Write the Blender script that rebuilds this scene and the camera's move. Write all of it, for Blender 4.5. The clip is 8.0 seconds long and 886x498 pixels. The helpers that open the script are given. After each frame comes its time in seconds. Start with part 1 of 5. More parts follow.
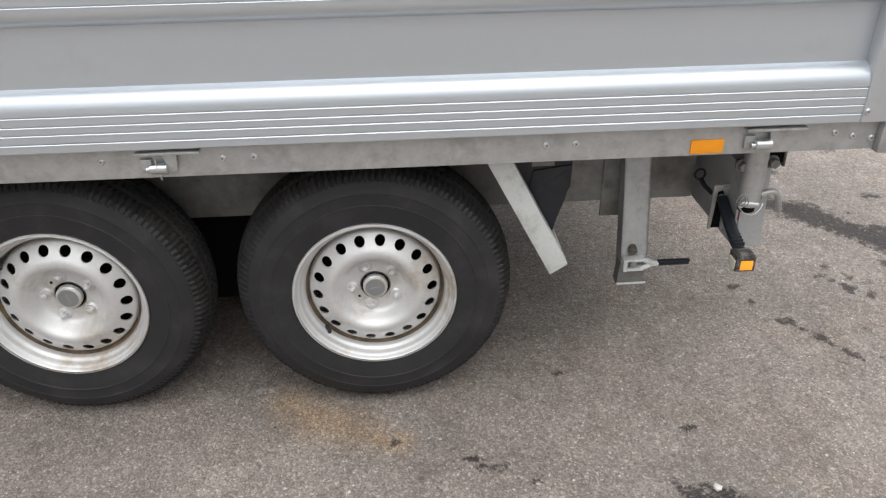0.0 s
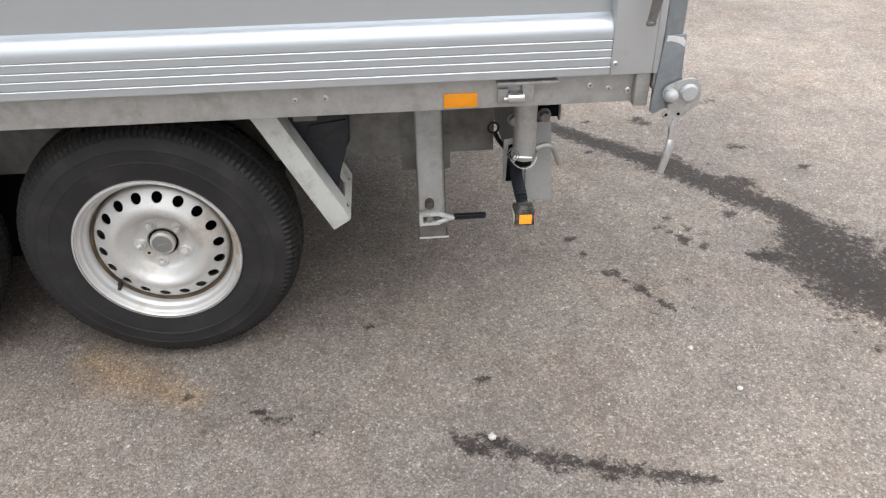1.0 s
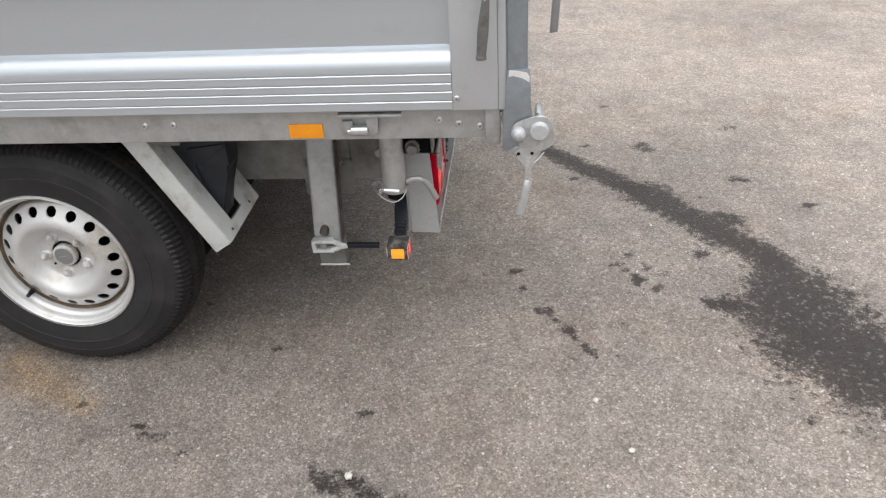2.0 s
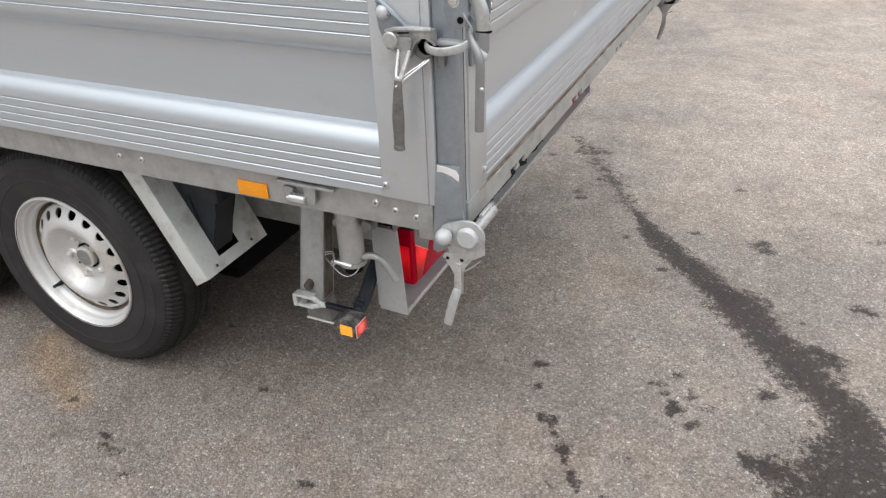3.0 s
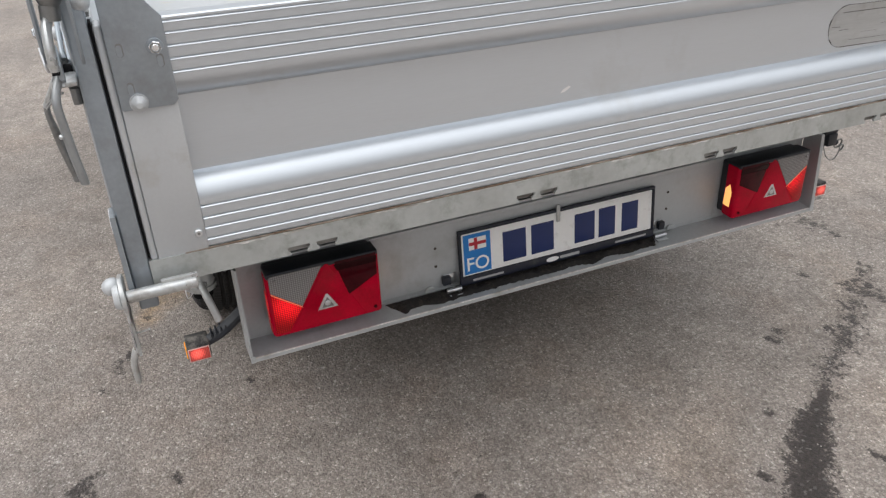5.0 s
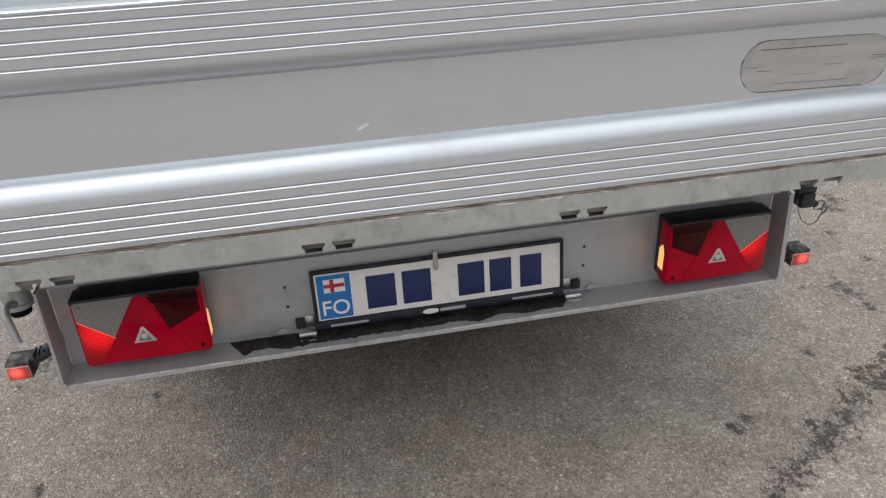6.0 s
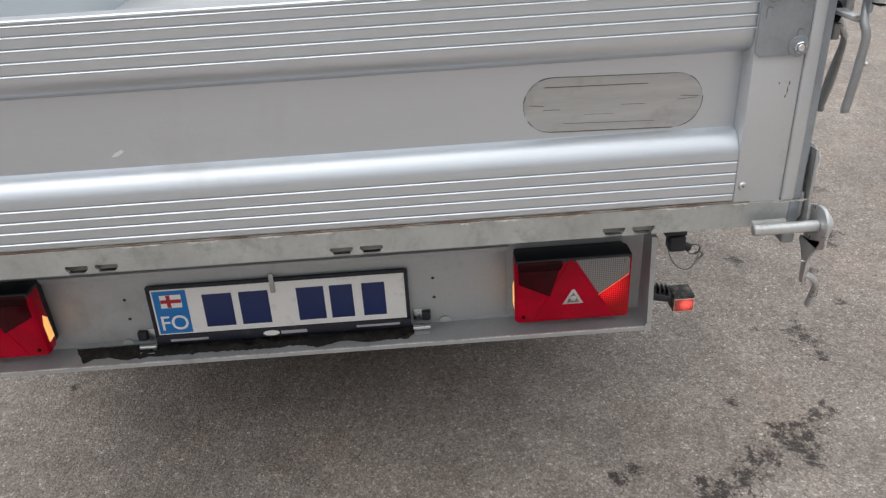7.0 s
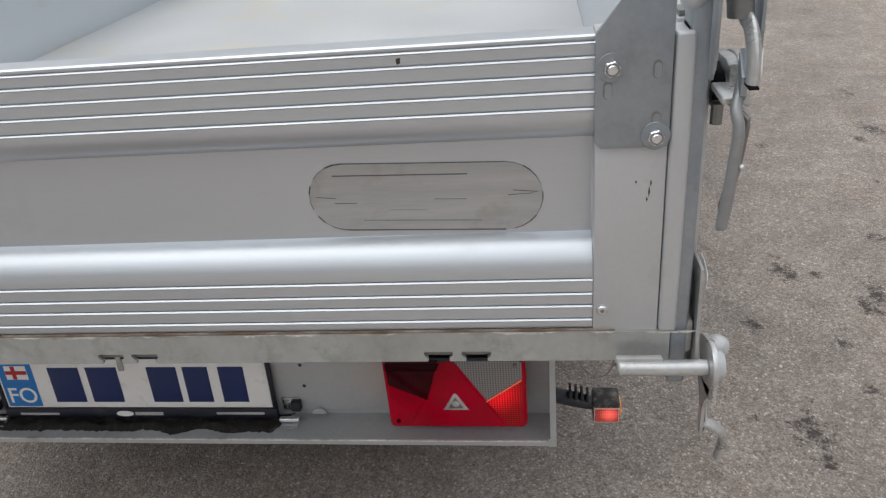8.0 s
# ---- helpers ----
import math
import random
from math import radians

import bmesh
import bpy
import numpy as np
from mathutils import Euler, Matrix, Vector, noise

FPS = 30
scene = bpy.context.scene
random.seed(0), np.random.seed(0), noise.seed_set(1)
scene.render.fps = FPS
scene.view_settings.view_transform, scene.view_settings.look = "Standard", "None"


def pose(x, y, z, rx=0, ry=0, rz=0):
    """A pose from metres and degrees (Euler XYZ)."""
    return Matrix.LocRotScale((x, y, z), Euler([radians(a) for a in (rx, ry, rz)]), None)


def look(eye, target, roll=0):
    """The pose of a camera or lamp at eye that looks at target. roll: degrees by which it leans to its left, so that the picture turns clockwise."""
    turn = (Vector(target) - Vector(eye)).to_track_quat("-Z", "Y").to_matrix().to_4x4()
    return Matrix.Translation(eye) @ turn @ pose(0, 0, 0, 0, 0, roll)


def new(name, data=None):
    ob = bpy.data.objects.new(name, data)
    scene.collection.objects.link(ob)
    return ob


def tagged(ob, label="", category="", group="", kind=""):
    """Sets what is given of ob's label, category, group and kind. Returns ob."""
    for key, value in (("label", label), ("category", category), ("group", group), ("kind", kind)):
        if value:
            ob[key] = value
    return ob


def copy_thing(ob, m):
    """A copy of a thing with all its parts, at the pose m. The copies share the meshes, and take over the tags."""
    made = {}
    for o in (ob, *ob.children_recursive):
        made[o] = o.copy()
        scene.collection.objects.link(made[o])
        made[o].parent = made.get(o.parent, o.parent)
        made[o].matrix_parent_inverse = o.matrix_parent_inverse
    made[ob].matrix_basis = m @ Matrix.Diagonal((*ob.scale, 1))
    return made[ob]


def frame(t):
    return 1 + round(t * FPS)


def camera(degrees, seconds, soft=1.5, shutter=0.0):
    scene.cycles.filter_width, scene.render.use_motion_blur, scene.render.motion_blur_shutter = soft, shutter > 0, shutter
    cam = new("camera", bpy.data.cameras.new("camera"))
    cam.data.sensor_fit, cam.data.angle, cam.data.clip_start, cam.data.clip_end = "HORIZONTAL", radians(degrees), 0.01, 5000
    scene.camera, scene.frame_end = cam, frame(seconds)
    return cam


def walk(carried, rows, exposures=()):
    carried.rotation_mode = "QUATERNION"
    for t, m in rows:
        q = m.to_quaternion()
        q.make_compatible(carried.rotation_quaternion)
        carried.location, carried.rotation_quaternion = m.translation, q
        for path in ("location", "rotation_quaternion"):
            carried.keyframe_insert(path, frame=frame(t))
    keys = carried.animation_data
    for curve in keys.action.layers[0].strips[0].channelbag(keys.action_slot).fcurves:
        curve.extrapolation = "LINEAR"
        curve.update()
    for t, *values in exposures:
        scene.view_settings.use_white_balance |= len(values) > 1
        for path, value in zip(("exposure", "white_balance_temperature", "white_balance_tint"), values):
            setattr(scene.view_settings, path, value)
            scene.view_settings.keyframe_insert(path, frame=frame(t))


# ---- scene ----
cam = camera(60.7, 8.0, 1.3)
PATH = [
    (0, (0.312, 0.386, 1.35), (0.427, 2.114, 0.35), 0.1),
    (0.2, (0.426, 0.318, 1.385), (0.526, 2.017, 0.336), -0.2),
    (0.5, (0.545, 0.283, 1.362), (0.665, 1.967, 0.289), 0.1),
    (1, (0.802, 0.353, 1.36), (0.946, 2.011, 0.251), 0.2),
    (1.5, (1.031, 0.379, 1.383), (1.07, 2.044, 0.274), -1.2),
    (1.7, (1.183, 0.389, 1.373), (1.136, 2.057, 0.27), -2.0),
    (2.8, (1.783, 0.714, 1.374), (1.175, 2.301, 0.321), -1.7),
    (3, (1.865, 0.798, 1.4), (1.135, 2.342, 0.358), -1.3),
    (3.5, (2.173, 1.009, 1.397), (1.141, 2.403, 0.401), -1.1),
    (4, (2.369, 1.214, 1.407), (1.073, 2.389, 0.437), -1.4),
    (4.2, (2.414, 1.345, 1.371), (1.033, 2.425, 0.409), -1.6),
    (5.3, (2.513, 2.066, 1.364), (0.868, 2.597, 0.359), -2.2),
    (5.5, (2.523, 2.192, 1.360), (0.852, 2.647, 0.360), -2.4),
    (6, (2.475, 2.504, 1.331), (0.761, 2.815, 0.350), -2.5),
    (6.5, (2.441, 2.792, 1.342), (0.705, 2.950, 0.361), -3.0),
    (7, (2.475, 3.053, 1.346), (0.733, 3.083, 0.364), -3.6),
    (7.5, (2.330, 3.252, 1.328), (0.587, 3.151, 0.351), -4.6),
    (8, (2.164, 3.476, 1.339), (0.442, 3.219, 0.355), -5.7),
]
walk(cam, [(t, look(eye, target, roll)) for t, eye, target, roll in PATH], [(0, -0.10), (0.8, -0.04), (1.6, -0.08), (3.0, -0.09), (4.0, -0.18), (5.5, -0.20), (6.5, -0.28), (7.3, -0.34), (8, -0.50)])

# ---- sky and sun: a bright overcast day ----
SUN_EL, SUN_AZ = radians(64), radians(172)
world = bpy.data.worlds.new("overcast_sky")
scene.world = world
world.use_nodes = True
wn, wl = world.node_tree.nodes, world.node_tree.links
sky = wn.new("ShaderNodeTexSky")
sky.sky_type, sky.sun_disc = "NISHITA", False
sky.sun_elevation, sky.sun_rotation = SUN_EL, SUN_AZ
sky.air_density, sky.dust_density, sky.ozone_density = 1.0, 5.0, 1.0
wn["Background"].inputs["Strength"].default_value = 0.15
soften = wn.new("ShaderNodeHueSaturation")
soften.inputs["Saturation"].default_value = 0.35
cloud = wn.new("ShaderNodeMix")
cloud.data_type = "RGBA"
cloud.inputs[0].default_value = 0.85
# the closed layer of cloud, far brighter overhead than at the horizon
where = wn.new("ShaderNodeTexCoord")
split = wn.new("ShaderNodeSeparateXYZ")
wl.new(where.outputs["Generated"], split.inputs[0])
rise = wn.new("ShaderNodeMapRange")
rise.inputs["To Min"].default_value, rise.inputs["To Max"].default_value = 0.04, 1.60
wl.new(split.outputs[2], rise.inputs["Value"])
layer = wn.new("ShaderNodeVectorMath")
layer.operation = "SCALE"
layer.inputs[0].default_value = (10.85, 10.9, 11.05)
wl.new(rise.outputs[0], layer.inputs["Scale"])
wl.new(layer.outputs[0], cloud.inputs[7])
wl.new(sky.outputs["Color"], soften.inputs["Color"])
wl.new(soften.outputs["Color"], cloud.inputs[6])
wl.new(cloud.outputs[2], wn["Background"].inputs["Color"])
sun = new("sun", bpy.data.lights.new("sun", "SUN"))
sun.data.energy, sun.data.angle, sun.data.color = 0.80, radians(66), (1.0, 0.97, 0.93)
sun.matrix_world = look((0, 0, 0), (-math.sin(SUN_AZ) * math.cos(SUN_EL), -math.cos(SUN_AZ) * math.cos(SUN_EL), -math.sin(SUN_EL)))

# ---- materials ----
def material(name, base, rough=0.5, metal=0.0, vary=0.15, scale=8.0, fine=120.0, bump=0.0, stretch=(1, 1, 1), coat=0.0,
             dirt=None, dirt_amount=0.0, dirt_scale=5.0, spec=0.5):
    """A surface with slow and fine variation of colour and gloss, and patches of dirt."""
    m = bpy.data.materials.new(name)
    m.use_nodes = True
    n, l = m.node_tree.nodes, m.node_tree.links
    b = n["Principled BSDF"]
    b.inputs["Metallic"].default_value = metal
    b.inputs["Coat Weight"].default_value = coat
    b.inputs["Specular IOR Level"].default_value = spec
    co = n.new("ShaderNodeTexCoord")
    mp = n.new("ShaderNodeMapping")
    mp.inputs["Scale"].default_value = stretch
    l.new(co.outputs["Object"], mp.inputs["Vector"])
    slow, quick = n.new("ShaderNodeTexNoise"), n.new("ShaderNodeTexNoise")
    for tex, s, d in ((slow, scale, 4.0), (quick, fine, 3.0)):
        tex.inputs["Scale"].default_value, tex.inputs["Detail"].default_value = s, d
        l.new(mp.outputs["Vector"], tex.inputs["Vector"])
    both = n.new("ShaderNodeMath")
    both.operation = "MULTIPLY_ADD"
    l.new(slow.outputs["Fac"], both.inputs[0])
    both.inputs[1].default_value = 0.65
    part_fine = n.new("ShaderNodeMath")
    part_fine.operation = "MULTIPLY"
    l.new(quick.outputs["Fac"], part_fine.inputs[0])
    part_fine.inputs[1].default_value = 0.35
    l.new(part_fine.outputs[0], both.inputs[2])
    span = n.new("ShaderNodeMapRange")
    span.inputs["From Min"].default_value, span.inputs["From Max"].default_value = 0.3, 0.7
    span.inputs["To Min"].default_value, span.inputs["To Max"].default_value = 1 - vary, 1 + vary
    l.new(both.outputs[0], span.inputs["Value"])
    tint = n.new("ShaderNodeVectorMath")
    tint.operation = "SCALE"
    tint.inputs[0].default_value = base
    l.new(span.outputs[0], tint.inputs["Scale"])
    colour = tint.outputs[0]
    if dirt:
        grime = n.new("ShaderNodeTexNoise")
        grime.inputs["Scale"].default_value, grime.inputs["Detail"].default_value, grime.inputs["Roughness"].default_value = dirt_scale, 8.0, 0.65
        l.new(co.outputs["Object"], grime.inputs["Vector"])
        cut = n.new("ShaderNodeMapRange")
        cut.inputs["From Min"].default_value, cut.inputs["From Max"].default_value = 0.62 - 0.3 * dirt_amount, 0.85 - 0.3 * dirt_amount
        l.new(grime.outputs["Fac"], cut.inputs["Value"])
        mix = n.new("ShaderNodeMix")
        mix.data_type = "RGBA"
        l.new(cut.outputs[0], mix.inputs[0])
        l.new(colour, mix.inputs[6])
        mix.inputs[7].default_value = (*dirt, 1)
        colour = mix.outputs[2]
        dull = n.new("ShaderNodeMath")
        dull.operation = "MULTIPLY_ADD"
        l.new(cut.outputs[0], dull.inputs[0])
        dull.inputs[1].default_value = -0.6 * metal
        dull.inputs[2].default_value = metal
        l.new(dull.outputs[0], b.inputs["Metallic"])
    l.new(colour, b.inputs["Base Color"])
    gloss = n.new("ShaderNodeMapRange")
    gloss.inputs["From Min"].default_value, gloss.inputs["From Max"].default_value = 0.3, 0.7
    gloss.inputs["To Min"].default_value, gloss.inputs["To Max"].default_value = max(0.02, rough * 0.85), min(1, rough * 1.15)
    l.new(both.outputs[0], gloss.inputs["Value"])
    l.new(gloss.outputs[0], b.inputs["Roughness"])
    if bump:
        relief = n.new("ShaderNodeBump")
        relief.inputs["Strength"].default_value, relief.inputs["Distance"].default_value = 0.6, bump
        l.new(quick.outputs["Fac"], relief.inputs["Height"])
        l.new(relief.outputs["Normal"], b.inputs["Normal"])
    return m


def glowing(name, base, light, strength, rough=0.2):
    m = material(name, base, rough, vary=0.1)
    b = m.node_tree.nodes["Principled BSDF"]
    b.inputs["Emission Color"].default_value, b.inputs["Emission Strength"].default_value = (*light, 1), strength
    return m


def lit_cells(name, base, light, low, high, cells, bulb=None):
    """A moulded lamp lens of small square cells; bulb = (off the centre line, height, reach) of the lamp behind it."""
    m = material(name, base, 0.12, vary=0.1, spec=0.25)
    n, l = m.node_tree.nodes, m.node_tree.links
    b = n["Principled BSDF"]
    co = n.new("ShaderNodeTexCoord")
    vor = n.new("ShaderNodeTexVoronoi")
    vor.inputs["Scale"].default_value, vor.inputs["Randomness"].default_value = cells, 0.0
    l.new(co.outputs["Object"], vor.inputs["Vector"])
    span = n.new("ShaderNodeMapRange")
    span.inputs["From Min"].default_value, span.inputs["From Max"].default_value = 0.0, 0.6
    span.inputs["To Min"].default_value, span.inputs["To Max"].default_value = high, low
    l.new(vor.outputs["Distance"], span.inputs["Value"])
    glow = span.outputs[0]
    wall = n.new("ShaderNodeMapRange")
    wall.inputs["From Min"].default_value, wall.inputs["From Max"].default_value = 0.15, 0.62
    wall.inputs["To Min"].default_value, wall.inputs["To Max"].default_value = 1.4, 0.5
    l.new(vor.outputs["Distance"], wall.inputs["Value"])
    shade = n.new("ShaderNodeVectorMath")
    shade.operation = "SCALE"
    shade.inputs[0].default_value = base
    l.new(wall.outputs[0], shade.inputs["Scale"])
    l.new(shade.outputs[0], b.inputs["Base Color"])
    if bulb:
        def sums(kind, x, y):
            q = n.new("ShaderNodeMath")
            q.operation = kind
            for slot, v in ((0, x), (1, y)):
                if isinstance(v, (int, float)):
                    q.inputs[slot].default_value = v
                else:
                    l.new(v, q.inputs[slot])
            return q.outputs[0]
        xyz = n.new("ShaderNodeSeparateXYZ")
        l.new(co.outputs["Object"], xyz.inputs[0])
        dy = sums("SUBTRACT", sums("ABSOLUTE", sums("SUBTRACT", xyz.outputs[1], 2.735), 0.0), bulb[0])
        dz = sums("SUBTRACT", xyz.outputs[2], bulb[1])
        away = sums("SQRT", sums("ADD", sums("MULTIPLY", dy, dy), sums("MULTIPLY", dz, dz)), 0.0)
        fade = n.new("ShaderNodeMapRange")
        fade.interpolation_type = "SMOOTHSTEP"
        fade.inputs["From Min"].default_value, fade.inputs["From Max"].default_value = 0.0, bulb[2]
        fade.inputs["To Min"].default_value, fade.inputs["To Max"].default_value = 1.0, 0.12
        l.new(away, fade.inputs["Value"])
        glow = sums("MULTIPLY", glow, fade.outputs[0])
    b.inputs["Emission Color"].default_value = (*light, 1)
    l.new(glow, b.inputs["Emission Strength"])
    relief = n.new("ShaderNodeBump")
    relief.inputs["Distance"].default_value = 0.001
    l.new(vor.outputs["Distance"], relief.inputs["Height"])
    l.new(relief.outputs["Normal"], b.inputs["Normal"])
    return m


ALU = material("anodised_aluminium", (0.604, 0.650, 0.697), 0.36, 0.67, 0.05, 3.0, 260.0, 0.00003, (0.15, 0.15, 3.0),
               dirt=(0.50, 0.51, 0.53), dirt_amount=0.0, dirt_scale=3.0)
# the same aluminium, set slightly darker and more metallic for the tail
ALU_TAIL = material("anodised_aluminium_tail", (0.590, 0.630, 0.674), 0.36, 0.76, 0.05, 3.0, 260.0, 0.00003, (0.15, 0.15, 3.0),
                    dirt=(0.50, 0.51, 0.52), dirt_amount=0.05, dirt_scale=4.0)
CAP_ALU = material("satin_aluminium_sheet", (0.570, 0.592, 0.615), 0.45, 0.45, 0.05, 5.0, 200.0, 0.00005, dirt=(0.42, 0.40, 0.37), dirt_amount=0.2, dirt_scale=9.0)
GALV = material("galvanised_steel", (0.50, 0.51, 0.51), 0.5, 0.75, 0.16, 30.0, 160.0, 0.0001, dirt=(0.30, 0.29, 0.27), dirt_amount=0.35, dirt_scale=12.0)
GALV_BLUE = material("bluish_zinc_steel", (0.35, 0.39, 0.43), 0.45, 0.75, 0.14, 24.0, 140.0, 0.0001, dirt=(0.26, 0.27, 0.28), dirt_amount=0.25, dirt_scale=14.0)
GALV_WORN = material("weathered_galvanised_steel", (0.47, 0.49, 0.485), 0.52, 0.6, 0.15, 12.0, 90.0, 0.0002, dirt=(0.27, 0.28, 0.26), dirt_amount=0.38, dirt_scale=22.0)
TRAY = material("dusty_grey_steel", (0.48, 0.50, 0.51), 0.55, 0.40, 0.12, 10.0, 150.0, 0.0001, dirt=(0.30, 0.30, 0.29), dirt_amount=0.30, dirt_scale=10.0)
PANEL_GREY = material("grey_painted_steel", (0.46, 0.48, 0.49), 0.5, 0.2, 0.08, 6.0, 120.0, dirt=(0.33, 0.33, 0.32), dirt_amount=0.22, dirt_scale=7.0)
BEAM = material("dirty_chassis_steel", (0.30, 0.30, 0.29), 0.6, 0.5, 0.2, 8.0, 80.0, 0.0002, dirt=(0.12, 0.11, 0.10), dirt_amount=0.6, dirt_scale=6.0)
NUT = material("pale_matte_zinc", (0.56, 0.58, 0.60), 0.55, 0.35, 0.12, 60.0, 250.0, 0.0001, dirt=(0.32, 0.31, 0.29), dirt_amount=0.2, dirt_scale=40.0)
GREY_STEEL = material("smooth_grey_steel", (0.33, 0.345, 0.355), 0.45, 0.6, 0.1, 20.0, 160.0, dirt=(0.2, 0.2, 0.19), dirt_amount=0.2, dirt_scale=20.0)
ZINC = material("zinc_plated_steel", (0.66, 0.68, 0.70), 0.30, 0.9, 0.12, 40.0, 200.0)
BRIGHT = material("bright_chromed_steel", (0.78, 0.80, 0.82), 0.20, 0.9, 0.10, 60.0, 250.0)
CAST = material("cast_zinc_lever", (0.55, 0.565, 0.57), 0.30, 0.6, 0.15, 35.0, 180.0, 0.00015, dirt=(0.25, 0.22, 0.19), dirt_amount=0.3, dirt_scale=30.0)
CAST_ROUGH = material("rough_zinc_casting", (0.44, 0.45, 0.455), 0.38, 0.65, 0.30, 45.0, 160.0, 0.0006, dirt=(0.16, 0.15, 0.14), dirt_amount=0.45, dirt_scale=55.0)
CAST_DARK = material("dull_steel_lever", (0.27, 0.275, 0.275), 0.5, 0.8, 0.2, 30.0, 150.0, 0.0002, dirt=(0.12, 0.11, 0.10), dirt_amount=0.4, dirt_scale=30.0)
RIM = material("silver_rim_paint", (0.71, 0.715, 0.715), 0.44, 0.48, 0.08, 12.0, 150.0, dirt=(0.36, 0.28, 0.18), dirt_amount=0.34, dirt_scale=7.0)
RIM_GAP_DIRT = material("rim_dirt_and_gap_shade", (0.16, 0.115, 0.07), 0.8, 0.1, 0.5, 25.0, 120.0, 0.0003, dirt=(0.05, 0.038, 0.026), dirt_amount=0.6, dirt_scale=18.0)
RUBBER = material("tyre_rubber", (0.028, 0.028, 0.031), 0.55, 0.0, 0.22, 9.0, 90.0, 0.0002, dirt=(0.052, 0.049, 0.048), dirt_amount=0.40, dirt_scale=9.0, spec=0.3)
TREAD = material("dusty_tread_rubber", (0.024, 0.023, 0.023), 0.85, 0.0, 0.35, 12.0, 90.0, 0.0005, dirt=(0.050, 0.044, 0.039), dirt_amount=0.30, dirt_scale=11.0, spec=0.3)
DUSTY = material("dusty_black_plastic", (0.035, 0.034, 0.034), 0.7, 0.0, 0.4, 40.0, 200.0, 0.0003, dirt=(0.24, 0.22, 0.20), dirt_amount=0.5, dirt_scale=45.0)
BLACK = material("black_plastic", (0.014, 0.017, 0.025), 0.45, 0.0, 0.25, 14.0, 120.0, 0.0002, dirt=(0.05, 0.05, 0.052), dirt_amount=0.25, dirt_scale=9.0)
GRIMY = material("grimy_brown_steel", (0.17, 0.155, 0.14), 0.75, 0.3, 0.3, 14.0, 90.0, 0.0004, dirt=(0.07, 0.05, 0.036), dirt_amount=0.6, dirt_scale=24.0)
# near black, painted on as the deep shade in undersides, gaps and holes
SHADE_BLACK = material("near_black_shade", (0.008, 0.008, 0.009), 0.9, 0.0, 0.3, 9.0, 60.0, spec=0.1)
# dark brown for scratches and for discs painted as holes
DARK = material("dark_mark_and_hole", (0.06, 0.05, 0.042), 0.8, 0.0, 0.2, 5.0, 60.0)
BED = material("pale_floor_sheet", (0.50, 0.52, 0.535), 0.42, 0.25, 0.08, 2.5, 60.0, 0.0001, dirt=(0.52, 0.48, 0.38), dirt_amount=0.35, dirt_scale=3.0)
RED = material("red_lens", (0.40, 0.0003, 0.018), 0.07, 0.0, 0.30, 13.0, 200.0, dirt=(0.26, 0.004, 0.014), dirt_amount=0.35, dirt_scale=22.0, spec=0.14)
for socket, value in (("Emission Color", (1.0, 0.0, 0.03, 1)), ("Emission Strength", 0.03)):
    RED.node_tree.nodes["Principled BSDF"].inputs[socket].default_value = value
RED_DARK = material("dark_red_lens", (0.045, 0.0008, 0.004), 0.06, 0.0, 0.5, 30.0, 200.0, spec=0.15)
RED_LIT = lit_cells("lit_red_lens", (0.25, 0.002, 0.006), (1.0, 0.010, 0.016), 0.45, 3.4, 230.0, (0.660, 0.528, 0.058))
# red darkened for the shade and dark reflection on the upper lens
RED_SHADE = material("shaded_red_lens", (0.020, 0.0006, 0.002), 0.12, 0.0, 0.25, 20.0, 200.0, spec=0.12)
HOT_EDGE = glowing("glowing_lens_seam", (0.6, 0.2, 0.12), (1.0, 0.16, 0.09), 0.45)
CLEAR = lit_cells("grey_ribbed_clear_lens", (0.34, 0.325, 0.325), (0, 0, 0), 0.0, 0.0, 230.0)
AMBER = material("amber_reflector", (1.0, 0.36, 0.003), 0.25, 0.0, 0.05, 30.0, 300.0, 0.0004, coat=0.4)
AMBER_LIT = lit_cells("lit_amber_lens", (0.8, 0.3, 0.02), (1.0, 0.42, 0.05), 0.5, 0.8, 300.0)
MARK_RED = lit_cells("lit_small_red_lens", (0.50, 0.08, 0.07), (1.0, 0.12, 0.09), 0.9, 2.8, 300.0, (0.850, 0.430, 0.020))
WARM = glowing("warm_window_lens", (0.8, 0.5, 0.15), (1.0, 0.46, 0.14), 1.1)
PINK = material("pale_pink_lens_frame", (0.72, 0.46, 0.42), 0.3, 0.0, 0.1, 30.0, 200.0)
PALE_LENS = material("pale_marker_lens", (0.75, 0.72, 0.6), 0.2, 0.0, 0.1, coat=0.4)
NAVY = material("navy_plate_frame", (0.006, 0.009, 0.022), 0.35, 0.0, 0.2, 20.0, 150.0, dirt=(0.05, 0.05, 0.05), dirt_amount=0.2, dirt_scale=30.0)
WHITE = material("white_plate_sheet", (0.90, 0.90, 0.89), 0.32, 0.0, 0.04, 12.0, 150.0, dirt=(0.55, 0.54, 0.52), dirt_amount=0.15, dirt_scale=25.0)
PRINT = material("grey_print", (0.42, 0.42, 0.43), 0.5, 0.0, 0.1)
INK = material("dark_blue_ink", (0.006, 0.022, 0.115), 0.4, 0.0, 0.1)
BLUE = material("bright_blue_band", (0.008, 0.19, 0.56), 0.35, 0.0, 0.06)
FLAG_RED = material("flag_red_ink", (0.45, 0.015, 0.03), 0.4, 0.0, 0.06)
MUD = material("black_wet_dirt", (0.012, 0.010, 0.009), 0.75, 0.0, 0.8, 60.0, 300.0, 0.004, dirt=(0.075, 0.060, 0.046), dirt_amount=0.3, dirt_scale=70.0)
